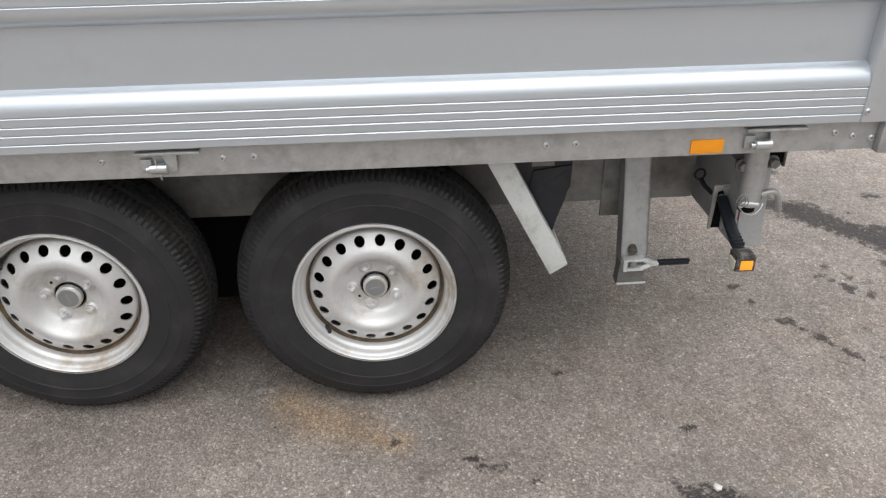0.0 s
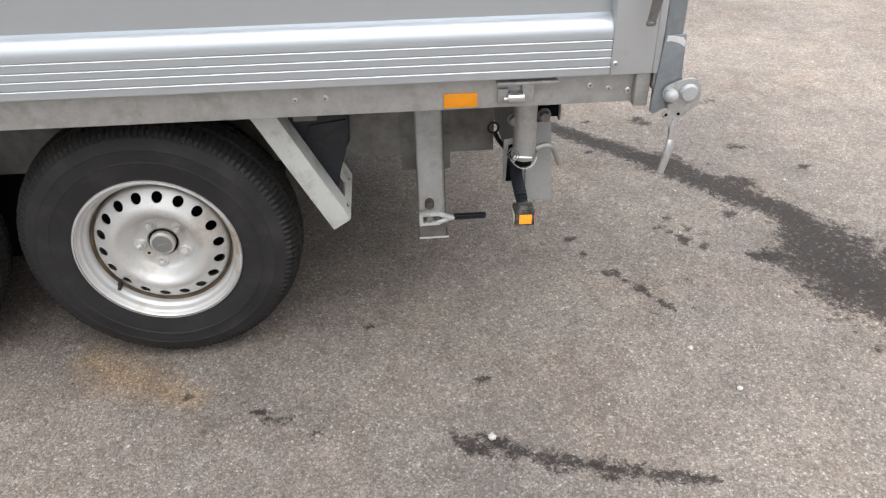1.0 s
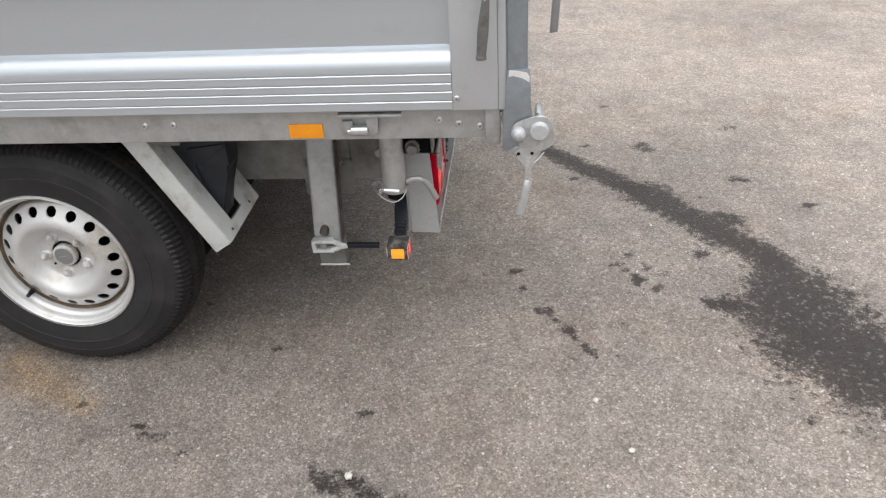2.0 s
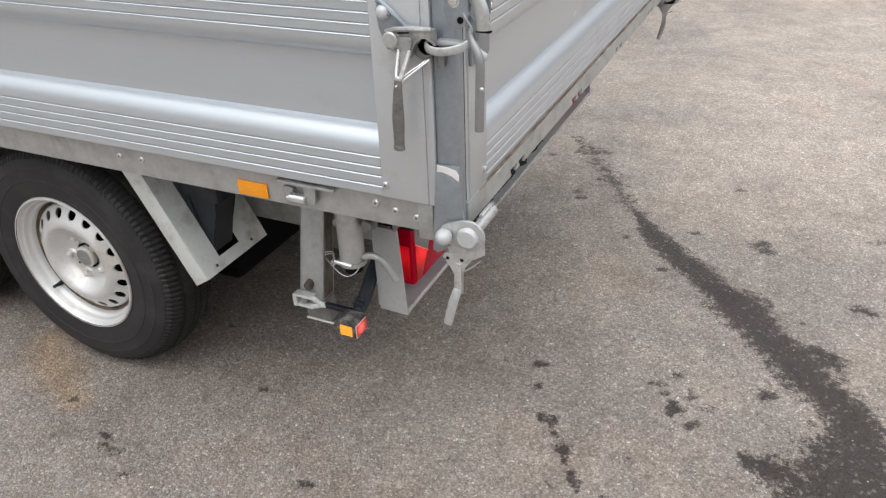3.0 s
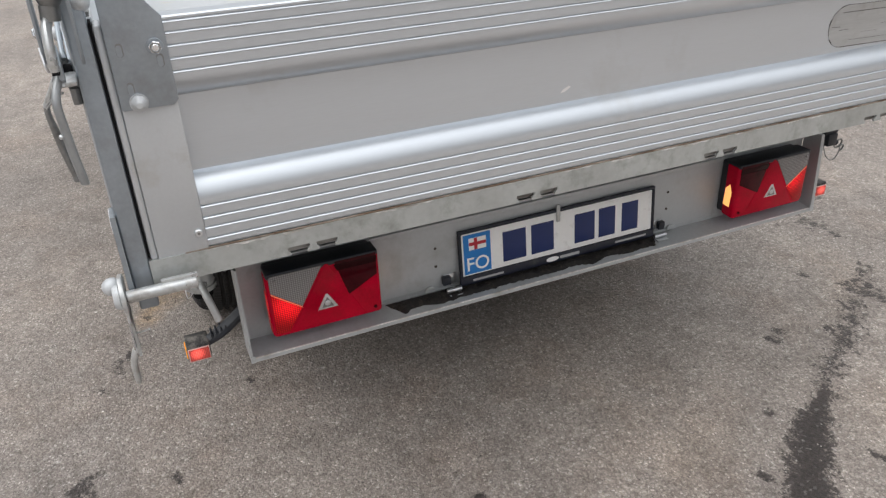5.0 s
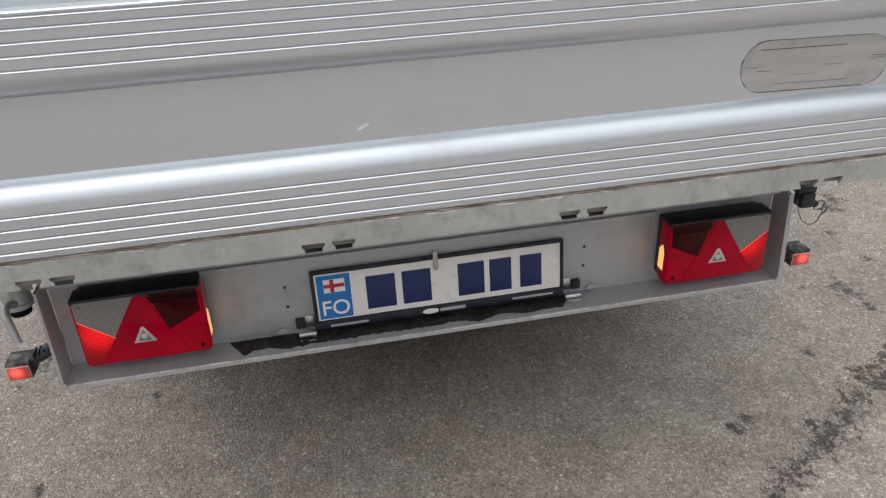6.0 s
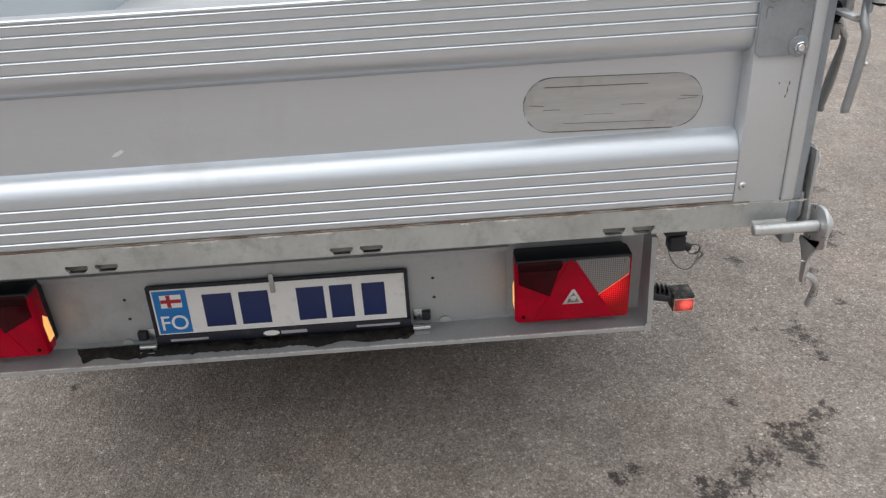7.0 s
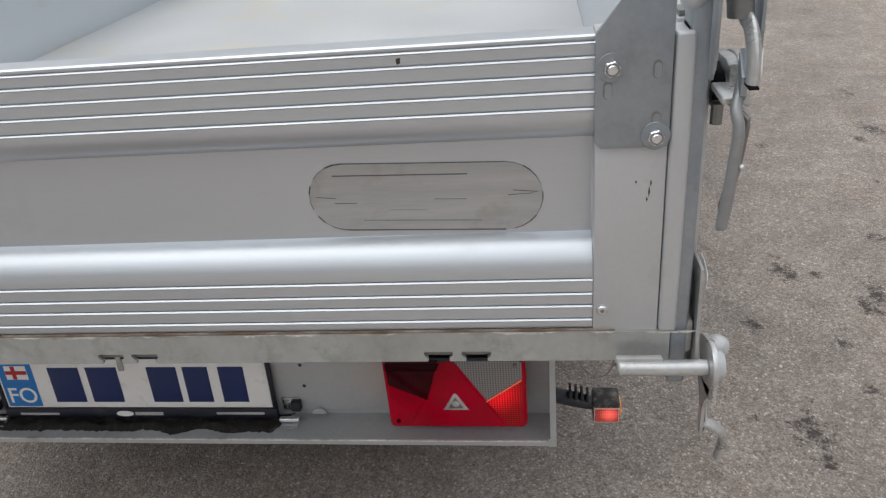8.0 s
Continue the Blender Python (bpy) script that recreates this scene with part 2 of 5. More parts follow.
RESIDUE = material("grey_glue_residue", (0.44, 0.445, 0.445), 0.5, 0.35, 0.14, 7.0, 60.0, stretch=(1, 0.6, 9), dirt=(0.30, 0.28, 0.26), dirt_amount=0.36, dirt_scale=13.0)
RESIDUE_EDGE = material("black_residue_edge", (0.11, 0.10, 0.095), 0.7, 0.1, 0.4, 40.0, 200.0)
SCUFF = material("white_scuff", (0.86, 0.86, 0.87), 0.55, 0.3, 0.1)
PALE_STONE = material("white_pebble", (0.66, 0.64, 0.60), 0.8, 0.0, 0.15, 80.0, 300.0, 0.001)
STONE = material("pale_gravel", (0.40, 0.38, 0.35), 0.85, 0.0, 0.25, 60.0, 300.0, 0.001)


def asphalt():
    m = bpy.data.materials.new("old_asphalt")
    m.use_nodes = True
    n, l = m.node_tree.nodes, m.node_tree.links
    b = n["Principled BSDF"]
    co = n.new("ShaderNodeTexCoord")

    def noise_tex(scale, detail, rough=0.6):
        t = n.new("ShaderNodeTexNoise")
        t.inputs["Scale"].default_value, t.inputs["Detail"].default_value, t.inputs["Roughness"].default_value = scale, detail, rough
        l.new(co.outputs["Object"], t.inputs["Vector"])
        return t

    def ramp(source, *stops):
        r = n.new("ShaderNodeValToRGB")
        for i, (p, c) in enumerate(stops):
            e = r.color_ramp.elements[i] if i < 2 else r.color_ramp.elements.new(p)
            e.position, e.color = p, (*c, 1) if len(c) == 3 else c
        l.new(source, r.inputs["Fac"])
        return r

    def mix(kind, fac, a, c):
        x = n.new("ShaderNodeMix")
        x.data_type, x.blend_type = "RGBA", kind
        for slot, v in ((0, fac), (6, a), (7, c)):
            if isinstance(v, (int, float)):
                x.inputs[slot].default_value = v
            elif isinstance(v, tuple):
                x.inputs[slot].default_value = (*v, 1)
            else:
                l.new(v, x.inputs[slot])
        return x.outputs[2]

    grain = n.new("ShaderNodeTexVoronoi")
    grain.inputs["Scale"].default_value = 235.0
    coarse = n.new("ShaderNodeTexVoronoi")
    coarse.inputs["Scale"].default_value = 132.0
    warp = noise_tex(70.0, 3.0)
    shift = n.new("ShaderNodeMix")
    shift.data_type = "VECTOR"
    shift.inputs[0].default_value = 0.012
    l.new(co.outputs["Object"], shift.inputs[4])
    l.new(warp.outputs["Color"], shift.inputs[5])
    for t in (grain, coarse):
        l.new(shift.outputs[1], t.inputs["Vector"])
    sep = n.new("ShaderNodeSeparateColor")
    l.new(grain.outputs["Color"], sep.inputs[0])
    chips = ramp(sep.outputs[0], (0.0, (0.140, 0.122, 0.106)), (1.0, (0.74, 0.70, 0.66)), (0.22, (0.224, 0.197, 0.173)), (0.55, (0.285, 0.251, 0.222)), (0.90, (0.345, 0.306, 0.273)), (0.97, (0.56, 0.515, 0.47)))
    sep2 = n.new("ShaderNodeSeparateColor")
    l.new(coarse.outputs["Color"], sep2.inputs[0])
    bigger = ramp(sep2.outputs[1], (0.0, (0.165, 0.144, 0.126)), (1.0, (0.64, 0.60, 0.56)), (0.30, (0.262, 0.230, 0.203)), (0.7, (0.325, 0.286, 0.253)), (0.965, (0.40, 0.357, 0.320)))
    base = mix("MIX", 0.45, chips.outputs[0], bigger.outputs[0])
    base = mix("MULTIPLY", 1.0, base, (1.285, 1.297, 1.325))
    # binder in the joints between the chips
    joint = ramp(grain.outputs["Distance"], (0.3, (1, 1, 1)), (0.7, (0.47, 0.46, 0.45)))
    base = mix("MULTIPLY", 0.50, base, joint.outputs[0])
    seam = ramp(coarse.outputs["Distance"], (0.40, (1.06, 1.06, 1.06)), (0.68, (0.50, 0.49, 0.48)))
    base = mix("MULTIPLY", 0.32, base, seam.outputs[0])
    crumbs = ramp(noise_tex(240.0, 2.0, 0.6).outputs["Fac"], (0.33, (0.76, 0.75, 0.74)), (0.44, (1, 1, 1)), (0.60, (1.02, 1.02, 1.02)), (0.68, (1.16, 1.16, 1.16)))
    base = mix("MULTIPLY", 1.0, base, crumbs.outputs[0])
    slow = ramp(noise_tex(1.1, 5.0).outputs["Fac"], (0.3, (0.74, 0.74, 0.75)), (0.72, (1.24, 1.22, 1.20)))
    base = mix("MULTIPLY", 1.0, base, slow.outputs[0])
    mid = ramp(noise_tex(8.0, 7.0, 0.72).outputs["Fac"], (0.3, (0.76, 0.75, 0.74)), (0.7, (1.18, 1.18, 1.18)))
    base = mix("MULTIPLY", 1.0, base, mid.outputs[0])
    clumps = ramp(noise_tex(48.0, 3.0, 0.6).outputs["Fac"], (0.34, (0.88, 0.88, 0.88)), (0.62, (1.06, 1.06, 1.06)))
    base = mix("MULTIPLY", 1.0, base, clumps.outputs[0])
    brown = ramp(noise_tex(2.6, 6.0, 0.65).outputs["Fac"], (0.50, (0, 0, 0)), (0.72, (0.7, 0.7, 0.7)))
    base = mix("MULTIPLY", brown.outputs[0], base, (1.06, 0.97, 0.90))
    smudge = ramp(noise_tex(4.2, 8.0, 0.74).outputs["Fac"], (0.60, (1, 1, 1)), (0.74, (0.70, 0.70, 0.71)))
    base = mix("MULTIPLY", 1.0, base, smudge.outputs[0])
    # small dark pits and oil specks, here and there
    pit = n.new("ShaderNodeTexVoronoi")
    pit.inputs["Scale"].default_value = 13.0
    l.new(shift.outputs[1], pit.inputs["Vector"])
    sep3 = n.new("ShaderNodeSeparateColor")
    l.new(pit.outputs["Color"], sep3.inputs[0])
    near = n.new("ShaderNodeMath")
    near.operation = "MULTIPLY_ADD"
    l.new(sep3.outputs[0], near.inputs[0])
    near.inputs[1].default_value = -0.2
    raised = n.new("ShaderNodeMath")
    raised.inputs[1].default_value = 0.13
    l.new(pit.outputs["Distance"], raised.inputs[0])
    l.new(raised.outputs[0], near.inputs[2])
    speck = ramp(near.outputs[0], (0.0, (0.45, 0.44, 0.44)), (0.04, (1, 1, 1)))
    base = mix("MULTIPLY", 0.9, base, speck.outputs[0])

    def attribute(name):
        a = n.new("ShaderNodeAttribute")
        a.attribute_name = name
        return a.outputs["Fac"]

    def torn(name, strength, lo, hi, *weights):
        """An area given on the mesh, its rim torn by noises of several sizes."""
        total = attribute(name)
        for scale, weight in weights:
            add = n.new("ShaderNodeMath")
            add.operation = "MULTIPLY_ADD"
            l.new(noise_tex(scale, 5.0, 0.7).outputs["Fac"], add.inputs[0])
            add.inputs[1].default_value = weight
            l.new(total, add.inputs[2])
            total = add.outputs[0]
        half = sum(w for _, w in weights) / 2
        span = n.new("ShaderNodeMapRange")
        span.inputs["From Min"].default_value, span.inputs["From Max"].default_value = lo + half, hi + half
        span.inputs["To Max"].default_value = strength
        l.new(total, span.inputs["Value"])
        return span

    # wear and dust, plus the light clear of the trailer put into colour
    worn = torn("worn", 1.0, 0.0, 1.0, (1.7, 0.8), (12.0, 0.5))
    base = mix("MULTIPLY", worn.outputs[0], base, (1.33, 1.32, 1.31))
    # the film of oil is thin round the rim and dark in the middle
    film = torn("stain", 0.75, 0.17, 0.28, (10.0, 0.55), (38.0, 0.90), (150.0, 0.60))
    wet = torn("stain", 1.0, 0.21, 0.34, (10.0, 0.58), (38.0, 1.00), (150.0, 0.75))
    base = mix("MULTIPLY", film.outputs[0], base, (0.60, 0.585, 0.585))
    base = mix("MULTIPLY", wet.outputs[0], base, (0.200, 0.183, 0.180))
    # pale specks in the oil, painted for bare chips and their glints
    sparkle = ramp(sep2.outputs[2], (0.94, (0, 0, 0)), (0.975, (0.55, 0.55, 0.55)))
    shown = n.new("ShaderNodeMath")
    shown.operation = "MULTIPLY"
    l.new(sparkle.outputs[0], shown.inputs[0])
    l.new(wet.outputs[0], shown.inputs[1])
    base = mix("MIX", shown.outputs[0], base, (0.21, 0.195, 0.185))
    rusty = n.new("ShaderNodeMath")
    rusty.operation = "MULTIPLY"
    l.new(attribute("rust"), rusty.inputs[0])
    l.new(noise_tex(22.0, 4.0).outputs["Fac"], rusty.inputs[1])
    base = mix("MULTIPLY", rusty.outputs[0], base, (1.5, 1.05, 0.45))
    l.new(base, b.inputs["Base Color"])
    shine = n.new("ShaderNodeMapRange")
    shine.inputs["To Min"].default_value, shine.inputs["To Max"].default_value = 0.62, 0.48
    l.new(wet.outputs[0], shine.inputs["Value"])
    l.new(shine.outputs[0], b.inputs["Roughness"])
    high = n.new("ShaderNodeMath")
    high.operation = "ADD"
    l.new(grain.outputs["Distance"], high.inputs[0])
    l.new(coarse.outputs["Distance"], high.inputs[1])
    relief = n.new("ShaderNodeBump")
    relief.invert = True
    relief.inputs["Strength"].default_value, relief.inputs["Distance"].default_value = 0.85, 0.0029
    l.new(high.outputs[0], relief.inputs["Height"])
    l.new(relief.outputs["Normal"], b.inputs["Normal"])
    return m


ASPHALT = asphalt()

# ---- building tools ----
MID2 = 5.47      # twice the y of the trailer's centre line
PITCH = -0.974   # the trailer stands slightly nose-down


class Shape:
    """Collects simple solids in one bmesh; mirror swaps the trailer's two sides."""

    def __init__(self, mirror=False):
        self.bm, self.mirror = bmesh.new(), mirror

    def add(self, points, faces):
        vs = [self.bm.verts.new((p[0], MID2 - p[1] if self.mirror else p[1], p[2])) for p in points]
        for f in faces:
            try:
                self.bm.faces.new([vs[i] for i in f])
            except ValueError:
                pass
        return self

    def box(self, x0, x1, y0, y1, z0, z1, bevel=0.0, steps=2):
        b = bmesh.new()
        bmesh.ops.create_cube(b, size=1)
        for v in b.verts:
            v.co = ((x0 + x1) / 2 + v.co.x * (x1 - x0), (y0 + y1) / 2 + v.co.y * (y1 - y0), (z0 + z1) / 2 + v.co.z * (z1 - z0))
        if bevel:
            bmesh.ops.bevel(b, geom=b.edges[:], offset=bevel, segments=steps, affect="EDGES", profile=0.5)
        return self.join(b)

    def join(self, b):
        b.verts.index_update()
        self.add([v.co.copy() for v in b.verts], [[v.index for v in f.verts] for f in b.faces])
        b.free()
        return self

    def prism(self, outline, axis, a0, a1, bevel=0.0):
        """An outline in the plane across the axis, drawn out from a0 to a1."""
        put = {"x": lambda u, v, a: (a, u, v), "y": lambda u, v, a: (u, a, v), "z": lambda u, v, a: (u, v, a)}[axis]
        k = len(outline)
        pts = [put(u, v, a0) for u, v in outline] + [put(u, v, a1) for u, v in outline]
        faces = [[i, (i + 1) % k, k + (i + 1) % k, k + i] for i in range(k)] + [list(range(k)), list(range(k, 2 * k))]
        if not bevel:
            return self.add(pts, faces)
        b = bmesh.new()
        vs = [b.verts.new(p) for p in pts]
        for f in faces:
            b.faces.new([vs[i] for i in f])
        b.verts.index_update()
        rims = [e for e in b.edges if (e.verts[0].index < k) == (e.verts[1].index < k)]
        bmesh.ops.bevel(b, geom=rims, offset=bevel, segments=2, affect="EDGES", profile=0.5)
        return self.join(b)

    def rod(self, p0, p1, r, seg=16, r1=None, rim=0.0):
        p0, p1 = Vector(p0), Vector(p1)
        ax = (p1 - p0).normalized()
        u = ax.orthogonal().normalized()
        w = ax.cross(u)
        r1 = r if r1 is None else r1
        rings = [(p0, r), (p1, r1)] if not rim else [(p0, r - rim), (p0 + ax * rim, r), (p1 - ax * rim, r1), (p1, r1 - rim)]
        pts, faces = [], []
        for c, q in rings:
            pts += [c + q * (math.cos(a) * u + math.sin(a) * w) for a in [2 * math.pi * i / seg for i in range(seg)]]
        for j in range(len(rings) - 1):
            faces += [[j * seg + i, j * seg + (i + 1) % seg, (j + 1) * seg + (i + 1) % seg, (j + 1) * seg + i] for i in range(seg)]
        faces += [list(range(seg)), list(range((len(rings) - 1) * seg, len(rings) * seg))]
        return self.add(pts, faces)

    def sweep(self, path, r, seg=10, flat=1.0, side=(0, 1, 0), ends=None, smooth=3):
        """A round or flattened bar along a bent path; flat squeezes it along the side direction."""
        P = [Vector(p) for p in path]
        R = list(r) if isinstance(r, (list, tuple)) else [r] * len(P)
        fine, fr = [], []
        for i in range(len(P) - 1):
            a, b, c, d = P[max(i - 1, 0)], P[i], P[i + 1], P[min(i + 2, len(P) - 1)]
            for k in range(smooth):
                t = k / smooth
                fine.append(0.5 * (2 * b + (c - a) * t + (2 * a - 5 * b + 4 * c - d) * t * t + (3 * b - a - 3 * c + d) * t ** 3))
                fr.append(R[i] * (1 - t) + R[i + 1] * t)
        fine.append(P[-1])
        fr.append(R[-1])
        pts, faces = [], []
        n = len(fine)
        for i, p in enumerate(fine):
            tan = (fine[min(i + 1, n - 1)] - fine[max(i - 1, 0)]).normalized()
            s = Vector(side)
            s = (s - tan * s.dot(tan)).normalized()
            w = tan.cross(s)
            pts += [p + fr[i] * (flat * math.cos(a) * s + math.sin(a) * w) for a in [2 * math.pi * k / seg for k in range(seg)]]
        for j in range(n - 1):
            faces += [[j * seg + i, j * seg + (i + 1) % seg, (j + 1) * seg + (i + 1) % seg, (j + 1) * seg + i] for i in range(seg)]
        faces += [list(range(seg)), list(range((n - 1) * seg, n * seg))]
        return self.add(pts, faces)

    def ball(self, c, rx, ry, rz, rings=8, seg=14):
        pts, faces = [], []
        for j in range(1, rings):
            a = math.pi * j / rings
            pts += [(c[0] + rx * math.sin(a) * math.cos(2 * math.pi * i / seg), c[1] + ry * math.cos(a), c[2] + rz * math.sin(a) * math.sin(2 * math.pi * i / seg)) for i in range(seg)]
        pts += [(c[0], c[1] + ry, c[2]), (c[0], c[1] - ry, c[2])]
        for j in range(rings - 2):
            faces += [[j * seg + i, j * seg + (i + 1) % seg, (j + 1) * seg + (i + 1) % seg, (j + 1) * seg + i] for i in range(seg)]
        top, bottom = len(pts) - 2, len(pts) - 1
        faces += [[i, (i + 1) % seg, top] for i in range(seg)]
        faces += [[(rings - 2) * seg + i, (rings - 2) * seg + (i + 1) % seg, bottom] for i in range(seg)]
        return self.add(pts, faces)

    def lathe(self, profile, seg=64, axis=(0.0, 0.0), wobble=None, closed=False):
        """Rings (radius, y) round a line along y through axis (x, z)."""
        k = len(profile)
        pts, faces = [], []
        for i in range(seg):
            a = 2 * math.pi * i / seg
            for j, (r, y) in enumerate(profile):
                q = r + (wobble(i, j) if wobble else 0)
                pts.append((axis[0] + q * math.cos(a), y, axis[1] + q * math.sin(a)))
        for i in range(seg):
            n = (i + 1) % seg
            for j in range(k if closed else k - 1):
                faces.append([i * k + j, n * k + j, n * k + (j + 1) % k, i * k + (j + 1) % k])
        return self.add(pts, faces)


def mesh_of(shape, mat, name, sharp=32):
    bmesh.ops.recalc_face_normals(shape.bm, faces=shape.bm.faces[:])
    me = bpy.data.meshes.new(name)
    shape.bm.to_mesh(me)
    shape.bm.free()
    me.polygons.foreach_set("use_smooth", [True] * len(me.polygons))
    me.set_sharp_from_angle(angle=radians(sharp))
    me.materials.append(mat)
    return me


def part(name, shape, mat, parent=None, label="", sharp=32):
    ob = new(name, shape if isinstance(shape, bpy.types.Mesh) else mesh_of(shape, mat, name, sharp))
    ob.parent = parent
    if label:
        tagged(ob, label)
    return ob


def circle(cx, cy, r, seg=20, a0=0.0, a1=360.0):
    full = abs(a1 - a0) >= 360
    return [(cx + r * math.cos(radians(a0 + (a1 - a0) * i / (seg if full else seg - 1))),
             cy + r * math.sin(radians(a0 + (a1 - a0) * i / (seg if full else seg - 1)))) for i in range(seg)]


def hull2(c0, r0, c1, r1, seg=12):
    """The outline round two circles."""
    d = math.degrees(math.atan2(c1[1] - c0[1], c1[0] - c0[0]))
    gap = math.dist(c0, c1)
    s = math.degrees(math.asin((r0 - r1) / gap))
    return circle(*c1, r1, seg, d - 90 + s, d + 90 - s) + circle(*c0, r0, seg, d + 90 - s, d + 270 + s)


# ---- the ground: one sheet of old asphalt out to the horizon ----
def along(lo, hi, step, far):
    mids = list(np.arange(lo, hi + step / 2, step))
    out, d = [], step
    while (out[-1] if out else 0) < far:
        d *= 1.35
        out.append((out[-1] if out else 0) + d)
    return np.array([lo - o for o in reversed(out)] + mids + [hi + o for o in out])


def near_line(X, Y, line):
    """How deep inside a streak of changing half width each place lies: 1 in its middle, 0 well outside."""
    best = np.full(X.shape, -9.0)
    for (x0, y0, w0), (x1, y1, w1) in zip(line, line[1:]):
        dx, dy = x1 - x0, y1 - y0
        t = np.clip(((X - x0) * dx + (Y - y0) * dy) / (dx * dx + dy * dy), 0, 1)
        best = np.maximum(best, 1 - np.hypot(X - x0 - t * dx, Y - y0 - t * dy) / (2 * (w0 + t * (w1 - w0))))
    return np.clip(best, 0, 1)


def ground():
    xs, ys = along(-1.2, 3.2, 0.01, 900), along(0.7, 5.2, 0.01, 900)
    X, Y = np.meshgrid(xs, ys, indexing="ij")
    rnd = np.random.RandomState(3)
    Z = np.zeros(X.shape)
    for k in range(14):
        a, f = rnd.uniform(0, 6.28), rnd.uniform(1.5, 7)
        Z += 0.0011 / f * 2 * np.sin(f * (X * math.cos(a) + Y * math.sin(a)) + rnd.uniform(0, 6.28))
    Z *= (np.abs(X) < 8) & (np.abs(Y) < 8)
    # the long run of oil from under the tail, with its pool
    run = ((1.46, 3.40, .012), (1.50, 3.33, .024), (1.555, 3.25, .040), (1.60, 3.19, .046), (1.655, 3.145, .044), (1.73, 3.07, .048), (1.80, 2.99, .050), (1.868, 2.93, .076), (1.91, 2.875, .074),
           (1.95, 2.80, .054), (2.02, 2.735, .064), (2.08, 2.675, .080), (2.13, 2.605, .058), (2.18, 2.55, .052), (2.215, 2.46, .062), (2.225, 2.36, .105), (2.215, 2.24, .155), (2.25, 2.10, .165), (2.35, 1.97, .15), (2.6, 1.80, .11))
    side_run = ((.938, 1.600, .010), (.978, 1.562, .036), (1.03, 1.553, .034), (1.068, 1.533, .032), (1.106, 1.522, .012), (1.143, 1.501, .028), (1.193, 1.491, .030), (1.253, 1.469, .027), (1.314, 1.458, .031), (1.386, 1.440, .026), (1.50, 1.42, .018))
    trickle = ((1.455, 2.225, .010), (1.485, 2.205, .020), (1.510, 2.172, .010), (1.535, 2.150, .010), (1.556, 2.118, .017), (1.575, 2.08, .006), (1.605, 2.036, .012), (1.62, 2.01, .007))
    faint = ((1.06, 4.0, .03), (1.14, 3.90, .05), (1.24, 3.74, .032), (1.336, 3.60, .034), (1.375, 3.52, .040), (1.44, 3.42, .034), (1.56, 3.26, .04))
    spur = ((1.955, 2.275, .012), (2.0, 2.255, .032), (2.08, 2.24, .06))
    tongue = ((2.06, 2.76, .02), (2.11, 2.775, .026), (2.145, 2.745, .03))
    # round blots: x, y, radius
    blots = ((1.402, 2.405, .016), (1.424, 2.318, .013), (1.492, 2.200, .018), (1.550, 2.128, .014), (1.701, 2.451, .009), (1.728, 2.453, .014), (1.768, 2.511, .014), (1.744, 2.421, .012), (1.770, 2.395, .016), (1.779, 2.367, .020),
             (1.813, 2.434, .015), (1.819, 2.317, .012), (1.836, 2.339, .012), (1.858, 2.409, .015), (1.994, 2.520, .020), (1.683, 3.329, .017), (1.905, 3.325, .026), (1.938, 3.295, .020), (1.925, 3.35, .014), (1.616, 3.033, .015),
             (1.455, 3.199, .013), (1.200, 3.485, .016), (2.063, 2.903, .011), (2.224, 3.042, .026), (2.255, 3.03, .014), (2.429, 2.850, .022), (2.112, 1.802, .013), (1.713, 2.160, .007), (1.682, 2.017, .008), (1.80, 3.75, .016))
    far_blots = ((1.157, 3.882, .050), (1.12, 3.922, .040), (1.20, 3.90, .030), (.997, 3.80, .017), (1.042, 4.022, .018), (1.227, 3.444, .017), (.746, 4.10, .042), (.845, 4.105, .026),
                 (.697, 3.991, .011), (.635, 4.141, .014), (.592, 4.29, .018), (.392, 4.285, .022), (.299, 4.074, .027), (.036, 4.232, .040), (.037, 4.325, .020), (-.069, 4.243, .014), (.158, 4.464, .042), (.217, 4.414, .036),
                 (-.183, 4.581, .028), (-.619, 4.741, .022), (-.994, 4.422, .026), (-1.02, 4.833, .022), (-1.13, 4.929, .045), (-1.577, 4.99, .03), (-2.09, 5.02, .03))
    near_blots = ((.740, 2.008, .011), (1.033, 1.775, .013), (1.368, 1.850, .010), (.479, 2.207, .010), (.285, 1.767, .013))
    mottles = ((1.265, 3.624, .03), (1.297, 3.715, .04), (1.36, 3.60, .03), (.529, 1.670, .030), (.47, 1.70, .022), (.61, 1.62, .026), (2.30, 3.5, .03), (1.41, 2.31, .012), (1.565, 2.0, .012))
    stain = np.zeros(X.shape)
    for line, weight in ((run, 1.0), (side_run, 0.63), (trickle, 0.66), (spur, 0.85), (tongue, 0.95)):
        stain = np.maximum(stain, weight * near_line(X, Y, line))
    stain = np.maximum(stain, 0.52 * near_line(X, Y, faint))
    for x, y, r in blots + far_blots + near_blots:
        stain = np.maximum(stain, (0.53 if y > 3.7 else 0.67) * near_line(X, Y, ((x - 0.4 * r, y, 1.1 * r), (x + 0.4 * r, y + 0.3 * r, 0.9 * r))))
    for x, y, r in mottles:
        stain = np.maximum(stain, 0.45 * near_line(X, Y, ((x - 0.6 * r, y, r), (x + 0.6 * r, y + 0.2 * r, 0.7 * r))))
    rust = np.zeros(X.shape)
